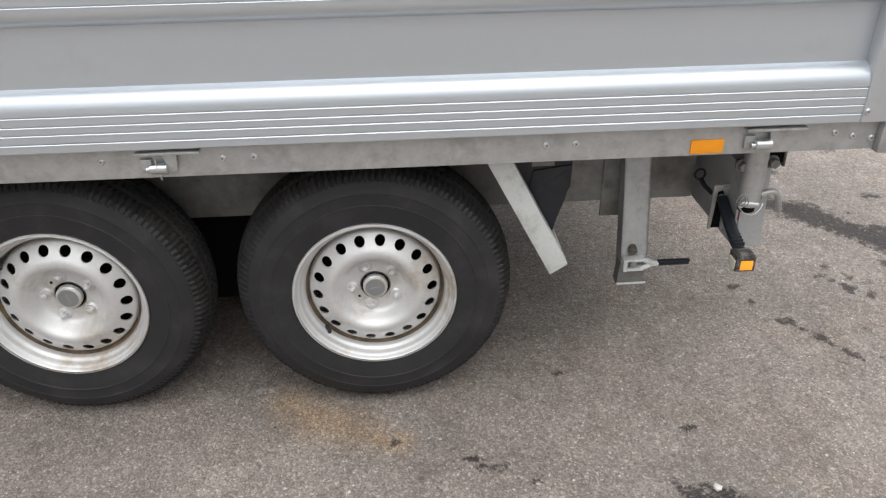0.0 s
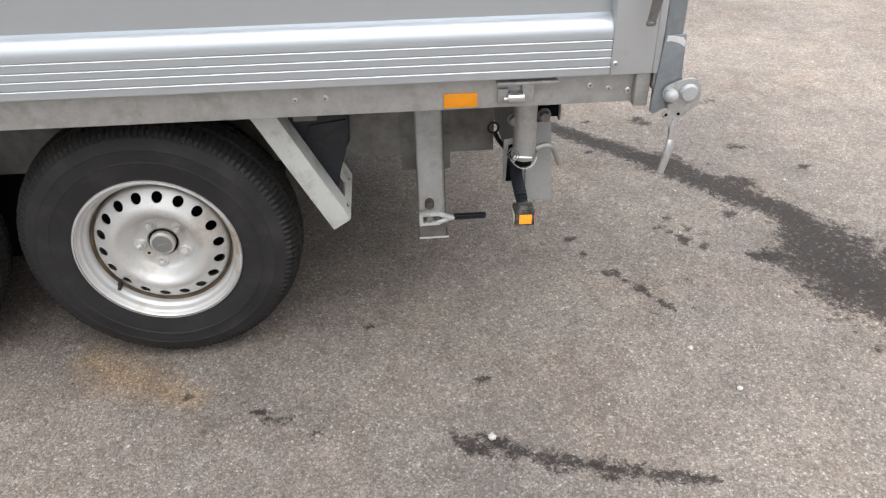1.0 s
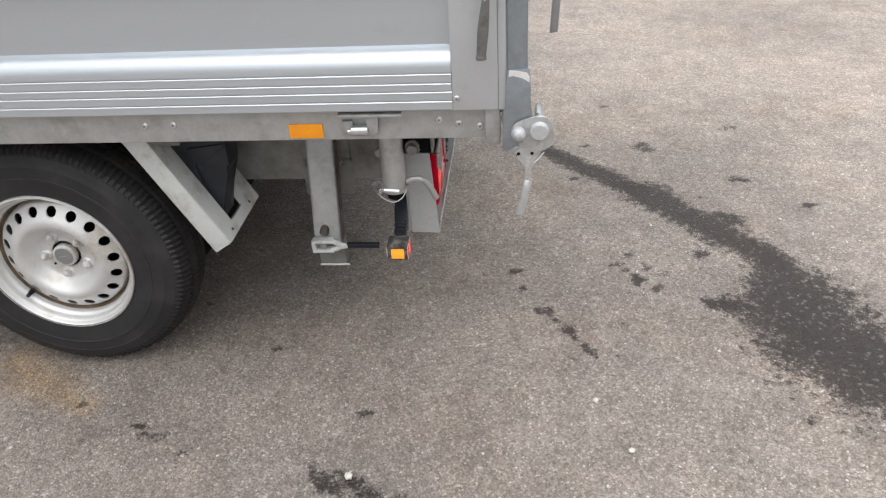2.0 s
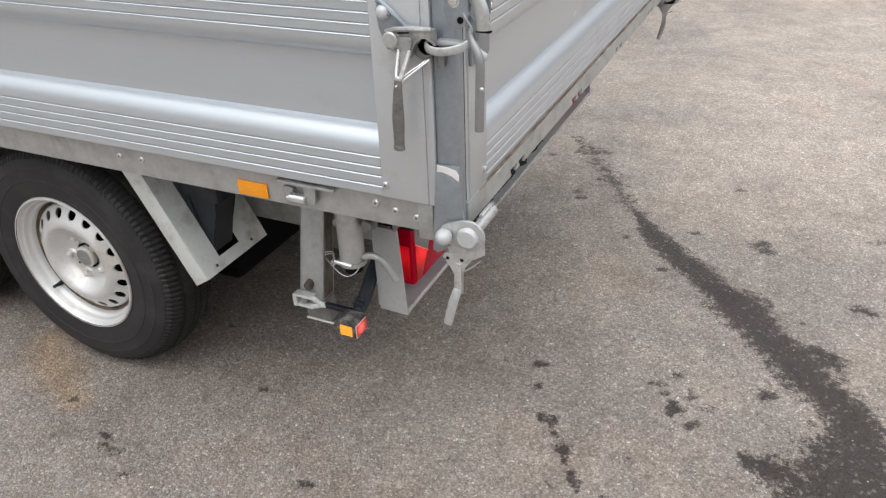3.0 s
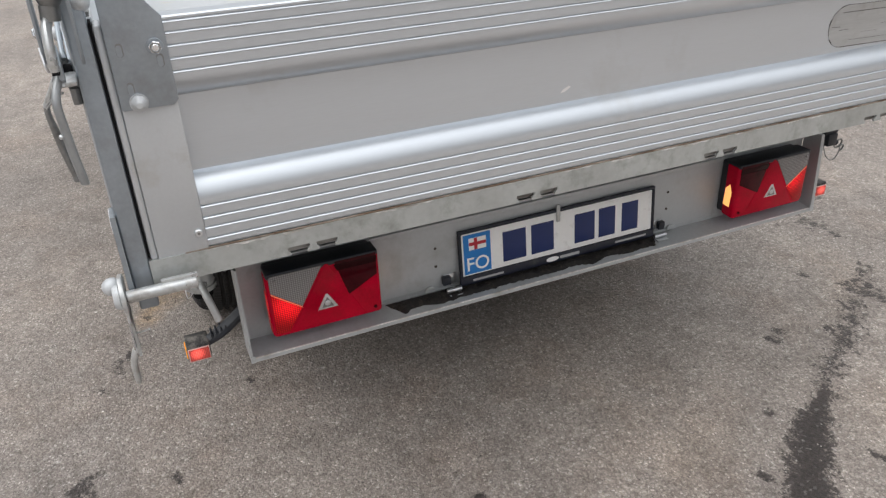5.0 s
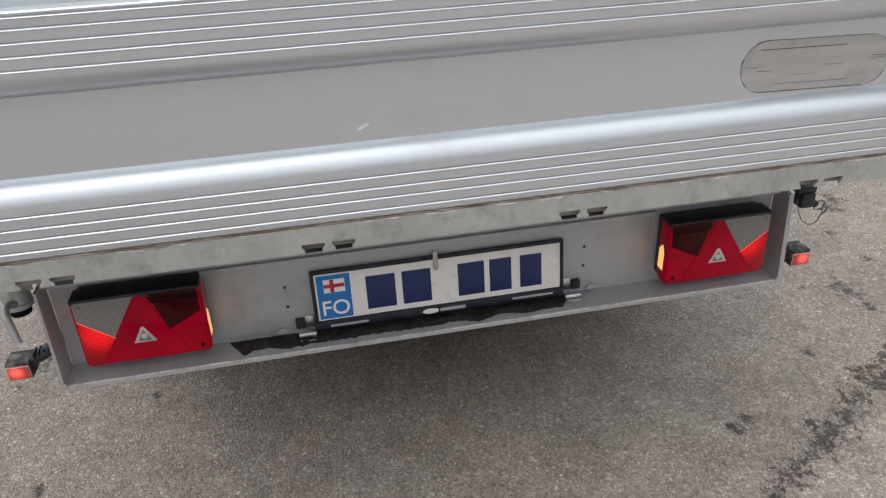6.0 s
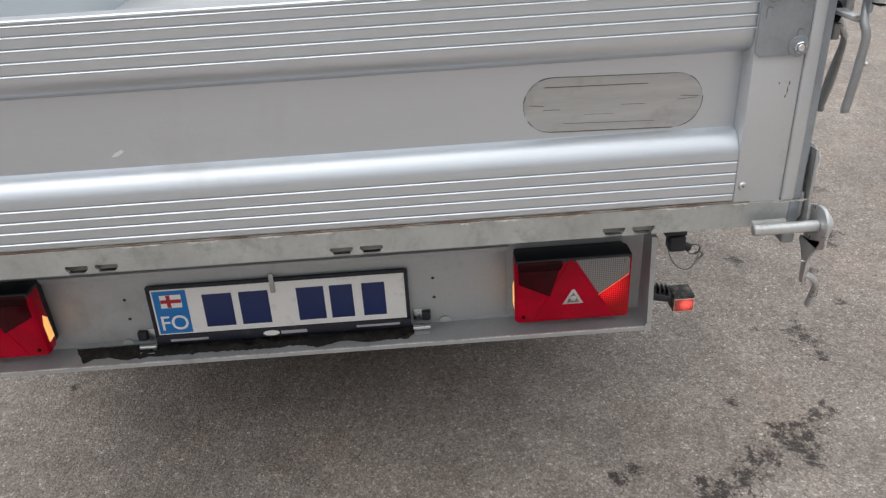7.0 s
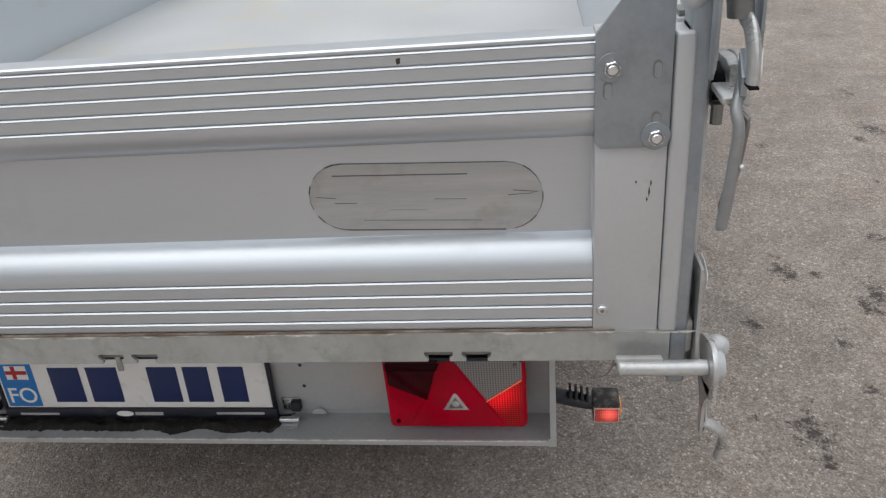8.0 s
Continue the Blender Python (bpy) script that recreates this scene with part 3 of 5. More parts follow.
    for s in (((.02, 1.93, .05), (.10, 1.87, .055), (.20, 1.82, .045)), ((.24, 1.79, .03), (.30, 1.77, .03)), ((1.05, 3.95, .06), (1.2, 3.7, .05)),
              ((1.45, 3.02, .06), (1.5, 2.9, .05)), ((1.6, 3.5, .1), (1.9, 3.6, .1))):
        rust = np.maximum(rust, near_line(X, Y, s) * (1.0 if s[0][0] < 1 else 0.12))
    # the open yard beyond the oil run: worn, dusty, and painted lighter as unshaded
    worn = np.clip(((X - 1.64) * 0.785 + (Y - 3.20) * 0.62) / 0.7, -1, np.clip((X + 0.12 * (Y - 3.2) - 1.3) / 0.5, -0.35, 1))
    k = len(ys)
    I = np.arange(len(xs) * k).reshape(len(xs), k)
    me = bpy.data.meshes.new("ground")
    quads = np.stack([I[:-1, :-1], I[1:, :-1], I[1:, 1:], I[:-1, 1:]], -1).reshape(-1, 4)
    me.from_pydata(np.stack([X, Y, Z], -1).reshape(-1, 3).tolist(), [], quads.tolist())
    for name, values in (("stain", 0.6 * stain), ("rust", 0.80 * rust), ("worn", worn)):
        me.attributes.new(name, "FLOAT", "POINT").data.foreach_set("value", values.ravel().astype(np.float32))
    me.polygons.foreach_set("use_smooth", [True] * len(me.polygons))
    me.materials.append(ASPHALT)
    return tagged(new("ground", me), "old grey asphalt with oil stains and gravel", "ground", kind="structure")


ground()

# ---- the trailer ----
trailer = new("trailer")
trailer.matrix_world = pose(1.43, 0, 0) @ pose(0, 0, 0, 0, PITCH, 0) @ pose(-1.43, 0, 0)
tagged(trailer, "silver aluminium twin-axle dropside trailer standing on asphalt", "trailer")
LEVEL = trailer.matrix_world.inverted()

LOW, HIGH = (0.8165, 0.8355, 0.8525, 0.8715), (1.0765, 1.0945, 1.1120, 1.1295, 1.1445)
FRONT = -2.25


def board_outline(down=0.0):
    """(depth, z) of a dropside board: grooved bands above and below a recess."""
    def groove(z):
        return [(0.0, z - 0.0036), (-0.0009, z - 0.0026), (-0.0010, z - 0.0023), (0.0007, z - 0.0007), (0.0034, z - 0.0005), (0.0034, z + 0.0013), (0.0, z + 0.0015)]
    pts = [(0.002, 0.7965), (0.0, 0.799)]
    for z in LOW:
        pts += groove(z - down)
    pts += [(0.032 * (1 - math.cos(radians(a))) / 0.593, 0.878 - down + 0.040 * math.sin(radians(a)) / 0.9135) for a in range(0, 67, 6)]
    pts += [(0.032, 1.034 - down)]
    pts += [(0.031 * (1 - math.cos(radians(a))), 1.0705 - down - 0.0345 * math.sin(radians(a))) for a in range(84, -1, -7)]
    for z in HIGH:
        pts += groove(z - down)
    return pts + [(0.0, 1.1485 - down), (0.0020, 1.1505 - down), (0.0335, 1.1505 - down), (0.036, 1.148 - down), (0.036, 0.7965)]


def screw(parent, at, way, r=0.006, mat=None, name="bolt", long=0.004, washer=0.0, mirror=False):
    """A round-headed bolt with a socket, proud of the face that looks along way."""
    at, way = Vector(at), Vector(way)
    s = Shape(mirror)
    if washer:
        s.rod(at, at + way * 0.0015, washer, 20)
    s.rod(at, at + way * long * 0.6, r, 14)
    s.rod(at + way * long * 0.6, at + way * long, r, 14, r * 0.75)
    # raised hex for the socket; its dark colour paints the recess
    s.rod(at + way * long, at + way * (long + 0.0003), r * 0.38, 6)
    ob = part(name, s, mat or ZINC, parent)
    ob.data.materials.append(CAST_DARK)
    for f in list(ob.data.polygons)[-8:] if r > 0.0063 else ():
        f.material_index = 1
    return ob


profile = board_outline()
for mir in (False, True):
    board = part("side_board", Shape(mir).prism([(1.815 + d, z) for d, z in profile], "x", FRONT, 1.285), ALU, trailer)
    cap = part("end_cap", Shape(mir).box(1.2855, 1.3745, 1.8125, 1.852, 0.797, 1.1465, 0.003).box(1.3746, 1.3895, 1.8137, 1.852, 0.797, 1.1465, 0.0015), CAP_ALU, board, "smooth satin aluminium end cap")
    part("cap_plug", Shape(mir).prism([(1.330, 1.1465), (1.384, 1.1465), (1.384, 1.1525), (1.350, 1.1515)], "y", 1.815, 1.850, 0.001), CAST_DARK, board, "dark plastic plug")
    screw(board, (1.294, 1.8125, 0.8215), (0, -1, 0), 0.0065, mirror=mir)
tail = part("tail_board", Shape().prism([(1.428 - d, z) for d, z in board_outline(0.0058)], "y", 1.936, 3.534), ALU_TAIL, trailer)
for mir in (False, True):
    part("end_cap", Shape(mir).box(1.391, 1.4310, 1.861, 1.9355, 0.7945, 1.1465, 0.002).box(1.391, *((1.4345, 1.8395, 1.8600) if mir else (1.4290, 1.8500, 1.8608)), 0.7945, 1.1435, 0.004, 3),
         CAP_ALU, tail, "smooth satin aluminium end cap")
    screw(tail, (1.431, 1.925, 0.825), (1, 0, 0), 0.0065, mirror=mir)
    plate = part("corner_plate", Shape(mir).prism([(1.864, 1.0275), (1.930, 1.0275), (1.9365, 1.034), (1.9365, 1.1470), (1.910, 1.178), (1.910, 1.275), (1.8615, 1.275), (1.8615, 1.030)],
                 "x", 1.4314, 1.4365, 0.001), GALV_BLUE, tail, "bluish galvanised steel corner plate")
    top_bolt, low_bolt = ((1.9202, 1.1130), (1.8751, 1.0403)) if mir else ((1.9205, 1.1090), (1.8850, 1.0375))
    for by, bz in (top_bolt, low_bolt) if mir else (top_bolt,):
        bolt = part("washer", Shape(mir).rod((1.4365, by, bz), (1.4380, by, bz), 0.0150 if mir else 0.0112, 24, None, 0.0004), GALV_BLUE, tail, "galvanised washer")
        part("nut", Shape(mir).rod((1.4380, by, bz), (1.4460, by, bz), 0.0092, 6, 0.0088, 0.001), BRIGHT, bolt, "bright zinc nut")
        part("bolt_end", Shape(mir).rod((1.4455, by, bz), (1.4475, by, bz), 0.0052, 14, None, 0.0012), BRIGHT, bolt)
        part("bolt_ring", Shape(mir).rod((1.4455, by, bz), (1.4464, by, bz), 0.0068, 16), CAST_DARK, bolt)
    # raised plates; the dark rim left at the top paints the slot's shade
    for sy, sz in ((1.8760, 1.1090), (1.9240, 1.0900), (1.8755 if mir else 1.8790, 1.0565)):
        slot = part("slot", Shape(mir).prism(hull2((sy, sz - 0.0048), 0.0046, (sy, sz + 0.0048), 0.0046001, 8), "x", 1.4361, 1.43675), CAST_DARK, tail)
        part("slot_back", Shape(mir).prism(hull2((sy - 0.0006, sz - 0.0054), 0.0036, (sy - 0.0006, sz + 0.0032), 0.0036001, 8), "x", 1.4366, 1.43690), GALV_BLUE, slot)
    if mir:
        continue
    part("cap_nut", Shape(mir).rod((1.4365, *low_bolt), (1.440, *low_bolt), 0.0125, 18).rod((1.440, *low_bolt), (1.453, *low_bolt), 0.0112, 18, 0.006, 0.002), NUT, tail, "pale cap nut")
front = part("front_board", Shape().prism([(FRONT + 0.036 - d, z) for d, z in profile], "y", 1.852, 3.618), ALU, trailer)
stadium = hull2((3.249, 0.9645), 0.0425, (3.4375, 0.9595), 0.04251, 14)
part("label_residue", Shape().prism(stadium, "x", 1.3958, 1.3966), RESIDUE, tail, "grey oblong patch of old glue")
edge = Shape()
for k in range(len(stadium)):
    if (k * 7) % 11 not in (0, 5):
        (y0, z0), (y1, z1) = stadium[k], stadium[(k + 1) % len(stadium)]
        edge.rod((1.3968, y0, z0), (1.3968, y1, z1), 0.0002 + 0.0002 * ((k * 5) % 4), 6)
for y0, z0, y1, z1, r in ((3.238, 0.9925, 3.395, 0.9890, 0.0006), (3.268, 0.9345, 3.408, 0.9300, 0.0003), (3.215, 0.9660, 3.238, 0.9640, 0.0004), (3.236, 0.9575, 3.262, 0.9570, 0.0004), (3.355, 0.9590, 3.392, 0.9580, 0.0003), (3.446, 0.9670, 3.474, 0.9640, 0.0004), (3.440, 0.9610, 3.470, 0.9625, 0.0003), (3.300, 0.9470, 3.345, 0.9455, 0.0002)):
    edge.rod((1.3967, y0, z0), (1.3967, y1, z1), r, 6)
part("residue_edge", edge, RESIDUE_EDGE, tail, "black dirty rim of the glue")
part("scuff", Shape().prism([(2.577, 0.930), (2.586, 0.931), (2.598, 0.938), (2.594, 0.941), (2.583, 0.936)], "x", 1.3957, 1.3961), SCUFF, tail, "pale scratch")
for y, z, h in ((3.592, 0.975, 0.007), (3.5935, 0.985, 0.004), (3.590, 0.966, 0.003), (3.578, 0.9865, 0.002)):
    part("scratch", Shape().prism([(y, z - h), (y + 0.0012, z), (y, z + h), (y - 0.0008, z)], "x", 1.4309, 1.4313), DARK, tail)
part("chip", Shape().prism([(3.334, 1.132), (3.339, 1.133), (3.338, 1.127), (3.3345, 1.126)], "x", 1.4279, 1.4284), DARK, tail)

# floor and frame
part("floor_sheet", Shape().box(FRONT + 0.037, 1.390, 1.852, 3.618, 0.776, 0.801), BED, trailer, "pale worn floor sheet")
# underside painted near black to hold the shade beneath the floor
part("floor_underside", Shape().box(FRONT + 0.04, 1.388, 1.90, 3.57, 0.765, 0.7755), SHADE_BLACK, trailer, "floor underside painted near black as shade")
for mir in (False, True):
    rail = part("side_rail", Shape(mir).prism([(1.840, 0.727), (1.900, 0.727), (1.900, 0.731), (1.845, 0.731), (1.845, 0.790), (1.880, 0.790), (1.880, 0.7945), (1.840, 0.7945)],
                "x", FRONT, 1.346), GALV, trailer, "galvanised side rail")
    for bx, bz in ((-0.271, 0.766), (-0.029, 0.764), (0.034, 0.7645), (0.637, 0.7635), (0.699, 0.7645), (1.254, 0.767), (1.294, 0.758), (1.336, 0.752)):
        screw(rail, (bx, 1.840, bz), (0, -1, 0), 0.0072, mirror=mir)
    part("rail_end", Shape(mir).box(1.3465, 1.377, 1.822, 1.852, 0.722, 0.7958, 0.003), GALV, rail)
    part("side_reflector", Shape(mir).box(0.944, 1.015, 1.836, 1.840, 0.7315, 0.7625, 0.0015), AMBER, rail, "orange side reflector")
    for hx, pin in ((1.057, False), (-0.192, True)):
        hinge = part("board_hinge", Shape(mir).box(hx, hx + 0.022, 1.832, 1.840, 0.741, 0.770, 0.002).box(hx - 0.004, hx + 0.124, 1.8175, 1.8395, 0.7830, 0.7890, 0.001)
                     .prism([(hx + 0.048, 0.7834), (hx + 0.076, 0.7834), (hx + 0.074, 0.748), (hx + 0.070, 0.744), (hx + 0.056, 0.744)], "y", 1.826, 1.8315, 0.001), GALV, trailer, "small galvanised board hinge")
        part("hinge_barrel", Shape(mir).rod((hx + 0.020, 1.826, 0.752), (hx + 0.055, 1.826, 0.752), 0.0105, 20, None, 0.0012).rod((hx + 0.012, 1.827, 0.750), (hx + 0.020, 1.827, 0.750), 0.006, 12), ZINC, hinge, "bright zinc barrel")
        if pin:
            part("split_pin", Shape(mir).sweep([(hx + 0.034, 1.821, 0.775), (hx + 0.036, 1.819, 0.755), (hx + 0.040, 1.822, 0.728)], 0.0016, 6), ZINC, hinge)

# the tail rail with its pairs of keyholes
RUST = material("rusty_dirt", (0.13, 0.085, 0.055), 0.85, 0.1, 0.5, 30.0, 150.0, 0.0003, dirt=(0.30, 0.26, 0.22), dirt_amount=0.6, dirt_scale=16.0)
GALV_LIGHT = material("worn_bright_zinc", (0.76, 0.755, 0.74), 0.5, 0.2, 0.3, 30.0, 120.0, 0.0003, dirt=(0.36, 0.33, 0.29), dirt_amount=0.5, dirt_scale=20.0)


def keyholes(y0, y1, zb, zt, starts):
    pts = [(y0, zt), (y0, zb)]
    for s in starts:
        for o in (0.0, 0.0475):
            c = s + 0.018 + o
            pts += [(c - 0.0135, zb), (c - 0.0135, zb + 0.0045), (c - 0.0165, zb + 0.007), (c - 0.0185, zb + 0.011), (c - 0.0175, zb + 0.0145),
                    (c + 0.0175, zb + 0.0145), (c + 0.0185, zb + 0.011), (c + 0.0165, zb + 0.007), (c + 0.0135, zb + 0.0045), (c + 0.0135, zb)]
    return pts + [(y1, zb), (y1, zt)]


tail_rail = part("tail_rail", Shape().prism(keyholes(1.846, 3.624, 0.752, 0.7955, (2.054, 2.472, 2.892, 3.328)), "x", 1.4275, 1.4325)
                 .box(1.39, 1.4274, 1.846, 3.624, 0.789, 0.7955), GALV_WORN, trailer, "weathered galvanised tail rail with keyholes")
# added backing, there only to give the keyholes their dark grey tone
part("keyhole_backing", Shape().box(1.4170, 1.4200, 1.90, 3.57, 0.7530, 0.7885), BEAM, tail_rail, "added plate setting the tone inside the keyholes")
chips = Shape()
rnd = random.Random(11)
for i in range(64):
    y, w, h = rnd.uniform(1.90, 3.60), rnd.uniform(0.004, 0.060), rnd.uniform(0.0010, 0.0048)
    chips.prism([(y, 0.7953), (y + 0.3 * w, 0.7953 - h), (y + 0.6 * w, 0.7953 - 0.5 * h), (y + 0.8 * w, 0.7953 - h), (y + w, 0.7953)], "x", 1.4326, 1.4331)
chip_ob = part("chipped_edge", chips, GALV_LIGHT, tail_rail, "pale chips along the worn top edge")
part("rust_line", Shape().box(1.4285, 1.43285, 1.90, 3.56, 0.7956, 0.7972), RUST, tail_rail, "thin rusty line above the rail")
tagged(chip_ob, "pale chips along the worn top edge", kind="stuff")
for mir in (False, True):
    part("chassis_beam", Shape(mir).prism([(2.160, 0.468), (2.215, 0.468), (2.215, 0.473), (2.165, 0.473), (2.165, 0.759), (2.215, 0.759), (2.215, 0.764), (2.160, 0.764)],
         "x", FRONT, 1.10), BEAM, trailer, "dirty galvanised chassis beam")
# added block, no known part: stands for shade and blocks light underneath
part("shade_block", Shape().box(-1.7, 0.46, 2.30, 3.17, 0.12, 0.466, 0.02).box(0.461, 0.80, 2.42, 3.05, 0.335, 0.466, 0.02), SHADE_BLACK, trailer, "added black block that darkens the space underneath")
for cx in (-2.0, -1.2, -0.85, 0.62):
    part("cross_member", Shape().box(cx, cx + 0.05, 1.90, 3.57, 0.69, 0.7645), BEAM, trailer)
for ax in (0.252, -0.488):
    axle = part("axle", Shape().rod((ax, 2.08, 0.345), (ax, 3.39, 0.345), 0.045, 20), BEAM, trailer)
    axle.matrix_parent_inverse = LEVEL

# corner posts, latches, plates
for mir in (False, True):
    post = part("corner_post", Shape(mir).box(1.3905, 1.4300, 1.8250 if mir else 1.8175, 1.8460, 0.715, 1.185, 0.004, 3), GALV_BLUE, trailer, "bluish galvanised corner post")
    # black strip paints the shaded gap between post and cap
    part("gap_shade", Shape(mir).box(1.400, 1.4280, 1.8463, 1.8498 if not mir else 1.8470, 0.80, 1.146), SHADE_BLACK, post, "black strip painting the shade in the gap")
    part("weld", Shape(mir).prism([(1.394, 0.864), (1.402, 0.866), (1.420, 0.861), (1.433, 0.852), (1.4335, 0.864), (1.428, 0.872), (1.410, 0.876), (1.395, 0.877)], "y", 1.8086, 1.8094, 0.0003), SCUFF, post, "white brushed patch of paint")
    part("post_foot", Shape(mir).prism([(1.391, 0.876), (1.4345, 0.878), (1.436, 0.80), (1.440, 0.78), (1.443, 0.745), (1.410, 0.722), (1.388, 0.708), (1.380, 0.714)],
         "y", 1.8132 if mir else 1.8095, 1.8172, 0.001), GALV if mir else GALV_BLUE, post)
    part("post_collar", Shape(mir).box(1.3805, 1.4290, 1.8185, 1.846, 0.758, 0.806, 0.006), GALV, post)
    latch = part("lower_latch", Shape(mir).prism(hull2((1.442, 0.760), 0.029, (1.408, 0.757), 0.020), "y", 1.7975, 1.804, 0.0015)
                 .prism([(1.437, 0.735), (1.470, 0.752), (1.470, 0.728), (1.452, 0.716), (1.405, 0.716), (1.402, 0.735)], "y", 1.799, 1.803, 0.0008), CAST, trailer, "cast zinc lower latch")
    part("knob", Shape(mir).ball((1.402, 1.786, 0.7575), 0.0145, 0.015, 0.0145), NUT, latch, "pale round knob")
    part("pivot_bolt", Shape(mir).rod((1.442, 1.7975, 0.759), (1.442, 1.787, 0.759), 0.0195, 24, 0.0175, 0.002), NUT, latch)
    part("rod", Shape(mir).rod((1.4435, 1.804, 0.757), (1.4435, 1.908, 0.757), 0.0095, 14, None, 0.002).box(1.4365, 1.4445, 1.856, 1.910, 0.7625, 0.7715, 0.002), CAST, latch)
    latch.matrix_basis = pose(0.0105, 0, 0)
    part("lever", Shape(mir).prism([(1.3925, 0.7085), (1.3950, 0.7165), (1.4030, 0.7205), (1.4280, 0.7215), (1.4500, 0.7350), (1.4580, 0.7330), (1.4440, 0.7085), (1.4330, 0.6960), (1.4285, 0.6820), (1.4285, 0.6400), (1.4155, 0.6400), (1.4140, 0.6800), (1.4060, 0.6950)],
         "y", 1.7985, 1.8030, 0.001), CAST, latch)
    part("lever_neck", Shape(mir).sweep([(1.4230, 1.7985, 0.7020), (1.4215, 1.7968, 0.6860), (1.4212, 1.7962, 0.6660), (1.4205, 1.7955, 0.6440)], [0.0052, 0.0066, 0.0070, 0.0072], 10, 0.40), BRIGHT, latch, "bright neck of the lever")
    kick = 0.014 if mir else 0.0
    part("handle", Shape(mir).sweep([(1.4225, 1.8000, 0.6560), (1.4185, 1.7930 - kick, 0.6420), (1.4130, 1.7870 - 1.3 * kick, 0.6180), (1.4040, 1.7855 - kick, 0.5790)], [0.0070, 0.0086, 0.0090, 0.0082], 12, 0.62), CAST, latch)
    part("spring_wire", Shape(mir).sweep([(1.4260, 1.8040, 0.6820), (1.4400, 1.8120, 0.6900), (1.4530, 1.8240, 0.7000)], 0.0015, 6), ZINC, latch)
    # black discs paint the dark inside the lever's two holes
    for hx, hz in ((1.4020, 0.7095), (1.4285, 0.7105)):
        part("hole", Shape(mir).rod((hx, 1.7979, hz), (hx, 1.7990, hz), 0.0034, 10), SHADE_BLACK, latch)
    # side latch: base plate on the end cap, pivoting casting with its arm and grip
    sl = part("side_latch", Shape(mir).prism([(1.284, 1.118), (1.290, 1.132), (1.298, 1.132), (1.346, 1.090), (1.352, 1.062), (1.342, 1.050), (1.322, 1.050), (1.302, 1.062), (1.288, 1.090)], "y", 1.8085, 1.8125, 0.001)
              .sweep([(1.290, 1.807, 1.131), (1.297, 1.805, 1.132), (1.322, 1.804, 1.112), (1.346, 1.804, 1.091)], 0.0036, 8), GALV_BLUE, trailer, "galvanised over-centre side latch")
    sl.matrix_basis = pose(0.0175, 0, 0)
    part("cap_nut", Shape(mir).rod((1.300, 1.809, 1.117), (1.300, 1.803, 1.117), 0.0112, 20).ball((1.300, 1.803, 1.117), 0.0108, 0.0095, 0.0108, 10, 18), NUT, sl, "pale domed cap nut")
    part("pivot", Shape(mir).rod((1.3215, 1.808, 1.0825), (1.3210, 1.780, 1.0825), 0.0125, 22, None, 0.002).rod((1.3213, 1.7890, 1.0825), (1.3212, 1.7870, 1.0825), 0.0145, 22), CAST, sl, "worn pivot boss")
    part("casting", Shape(mir).prism([(1.305, 1.078), (1.309, 1.091), (1.320, 1.0985), (1.345, 1.1005), (1.370, 1.1020), (1.389, 1.1010), (1.3915, 1.090), (1.391, 1.077), (1.387, 1.0785), (1.384, 1.0865), (1.377, 1.0905), (1.368, 1.0895), (1.360, 1.0830), (1.3555, 1.0720), (1.3520, 1.0610), (1.3450, 1.0550), (1.3340, 1.0575), (1.3270, 1.0640), (1.3110, 1.0660)], "y", 1.7880, 1.8010, 0.003)
         .prism([(1.330, 1.066), (1.352, 1.068), (1.357, 1.084), (1.352, 1.089), (1.338, 1.089), (1.330, 1.082)], "y", 1.7845, 1.7885, 0.0018)
         .sweep([(1.3110, 1.7880, 1.0930), (1.3300, 1.7850, 1.0980), (1.3580, 1.7850, 1.1005), (1.3870, 1.7900, 1.1005)], [0.0032, 0.0040, 0.0042, 0.0036], 8), CAST_ROUGH, sl, "chunky zinc casting")
    # solid black strip, the slot's shade put into its colour
    part("slot_shade", Shape(mir).prism([(1.331, 1.0915), (1.351, 1.0935), (1.351, 1.0962), (1.331, 1.0942)], "y", 1.7862, 1.7878), SHADE_BLACK, sl, "black strip painting the shaded slot under the bar")
    # black disc paints the shade inside the casting's arch
    part("casting_shade", Shape(mir).rod((1.3715, 1.8122, 1.0745), (1.3715, 1.8020, 1.0745), 0.0155, 18), SHADE_BLACK, sl, "black disc painting the shade under the arch")
    part("stop_boss", Shape(mir).rod((1.364, 1.8125, 1.064), (1.364, 1.802, 1.064), 0.014, 18, None, 0.002), CAST_DARK, sl, "dark rusty boss")
    part("catch", Shape(mir).sweep([(1.3740, 1.7960, 1.0775), (1.3800, 1.7890, 1.0730), (1.3950, 1.7865, 1.0705), (1.4150, 1.7875, 1.0725), (1.4330, 1.7920, 1.0780), (1.4440, 1.8000, 1.0850)], 0.0034, 10, 1.9, (0, 0, 1))
         .box(1.386, 1.440, 1.798, 1.8175, 1.076, 1.083, 0.002), CAST, sl, "bent zinc catch")
    # solid arm; its dark colour paints the shaded groove between the ribs
    part("arm", Shape(mir).sweep([(1.3410, 1.7890, 1.0680), (1.3405, 1.7800, 1.0500), (1.3400, 1.7690, 1.0300)], [0.0082, 0.0066, 0.0048], 10, 0.45), BEAM, sl, "solid arm, dark to paint the groove between its ribs")
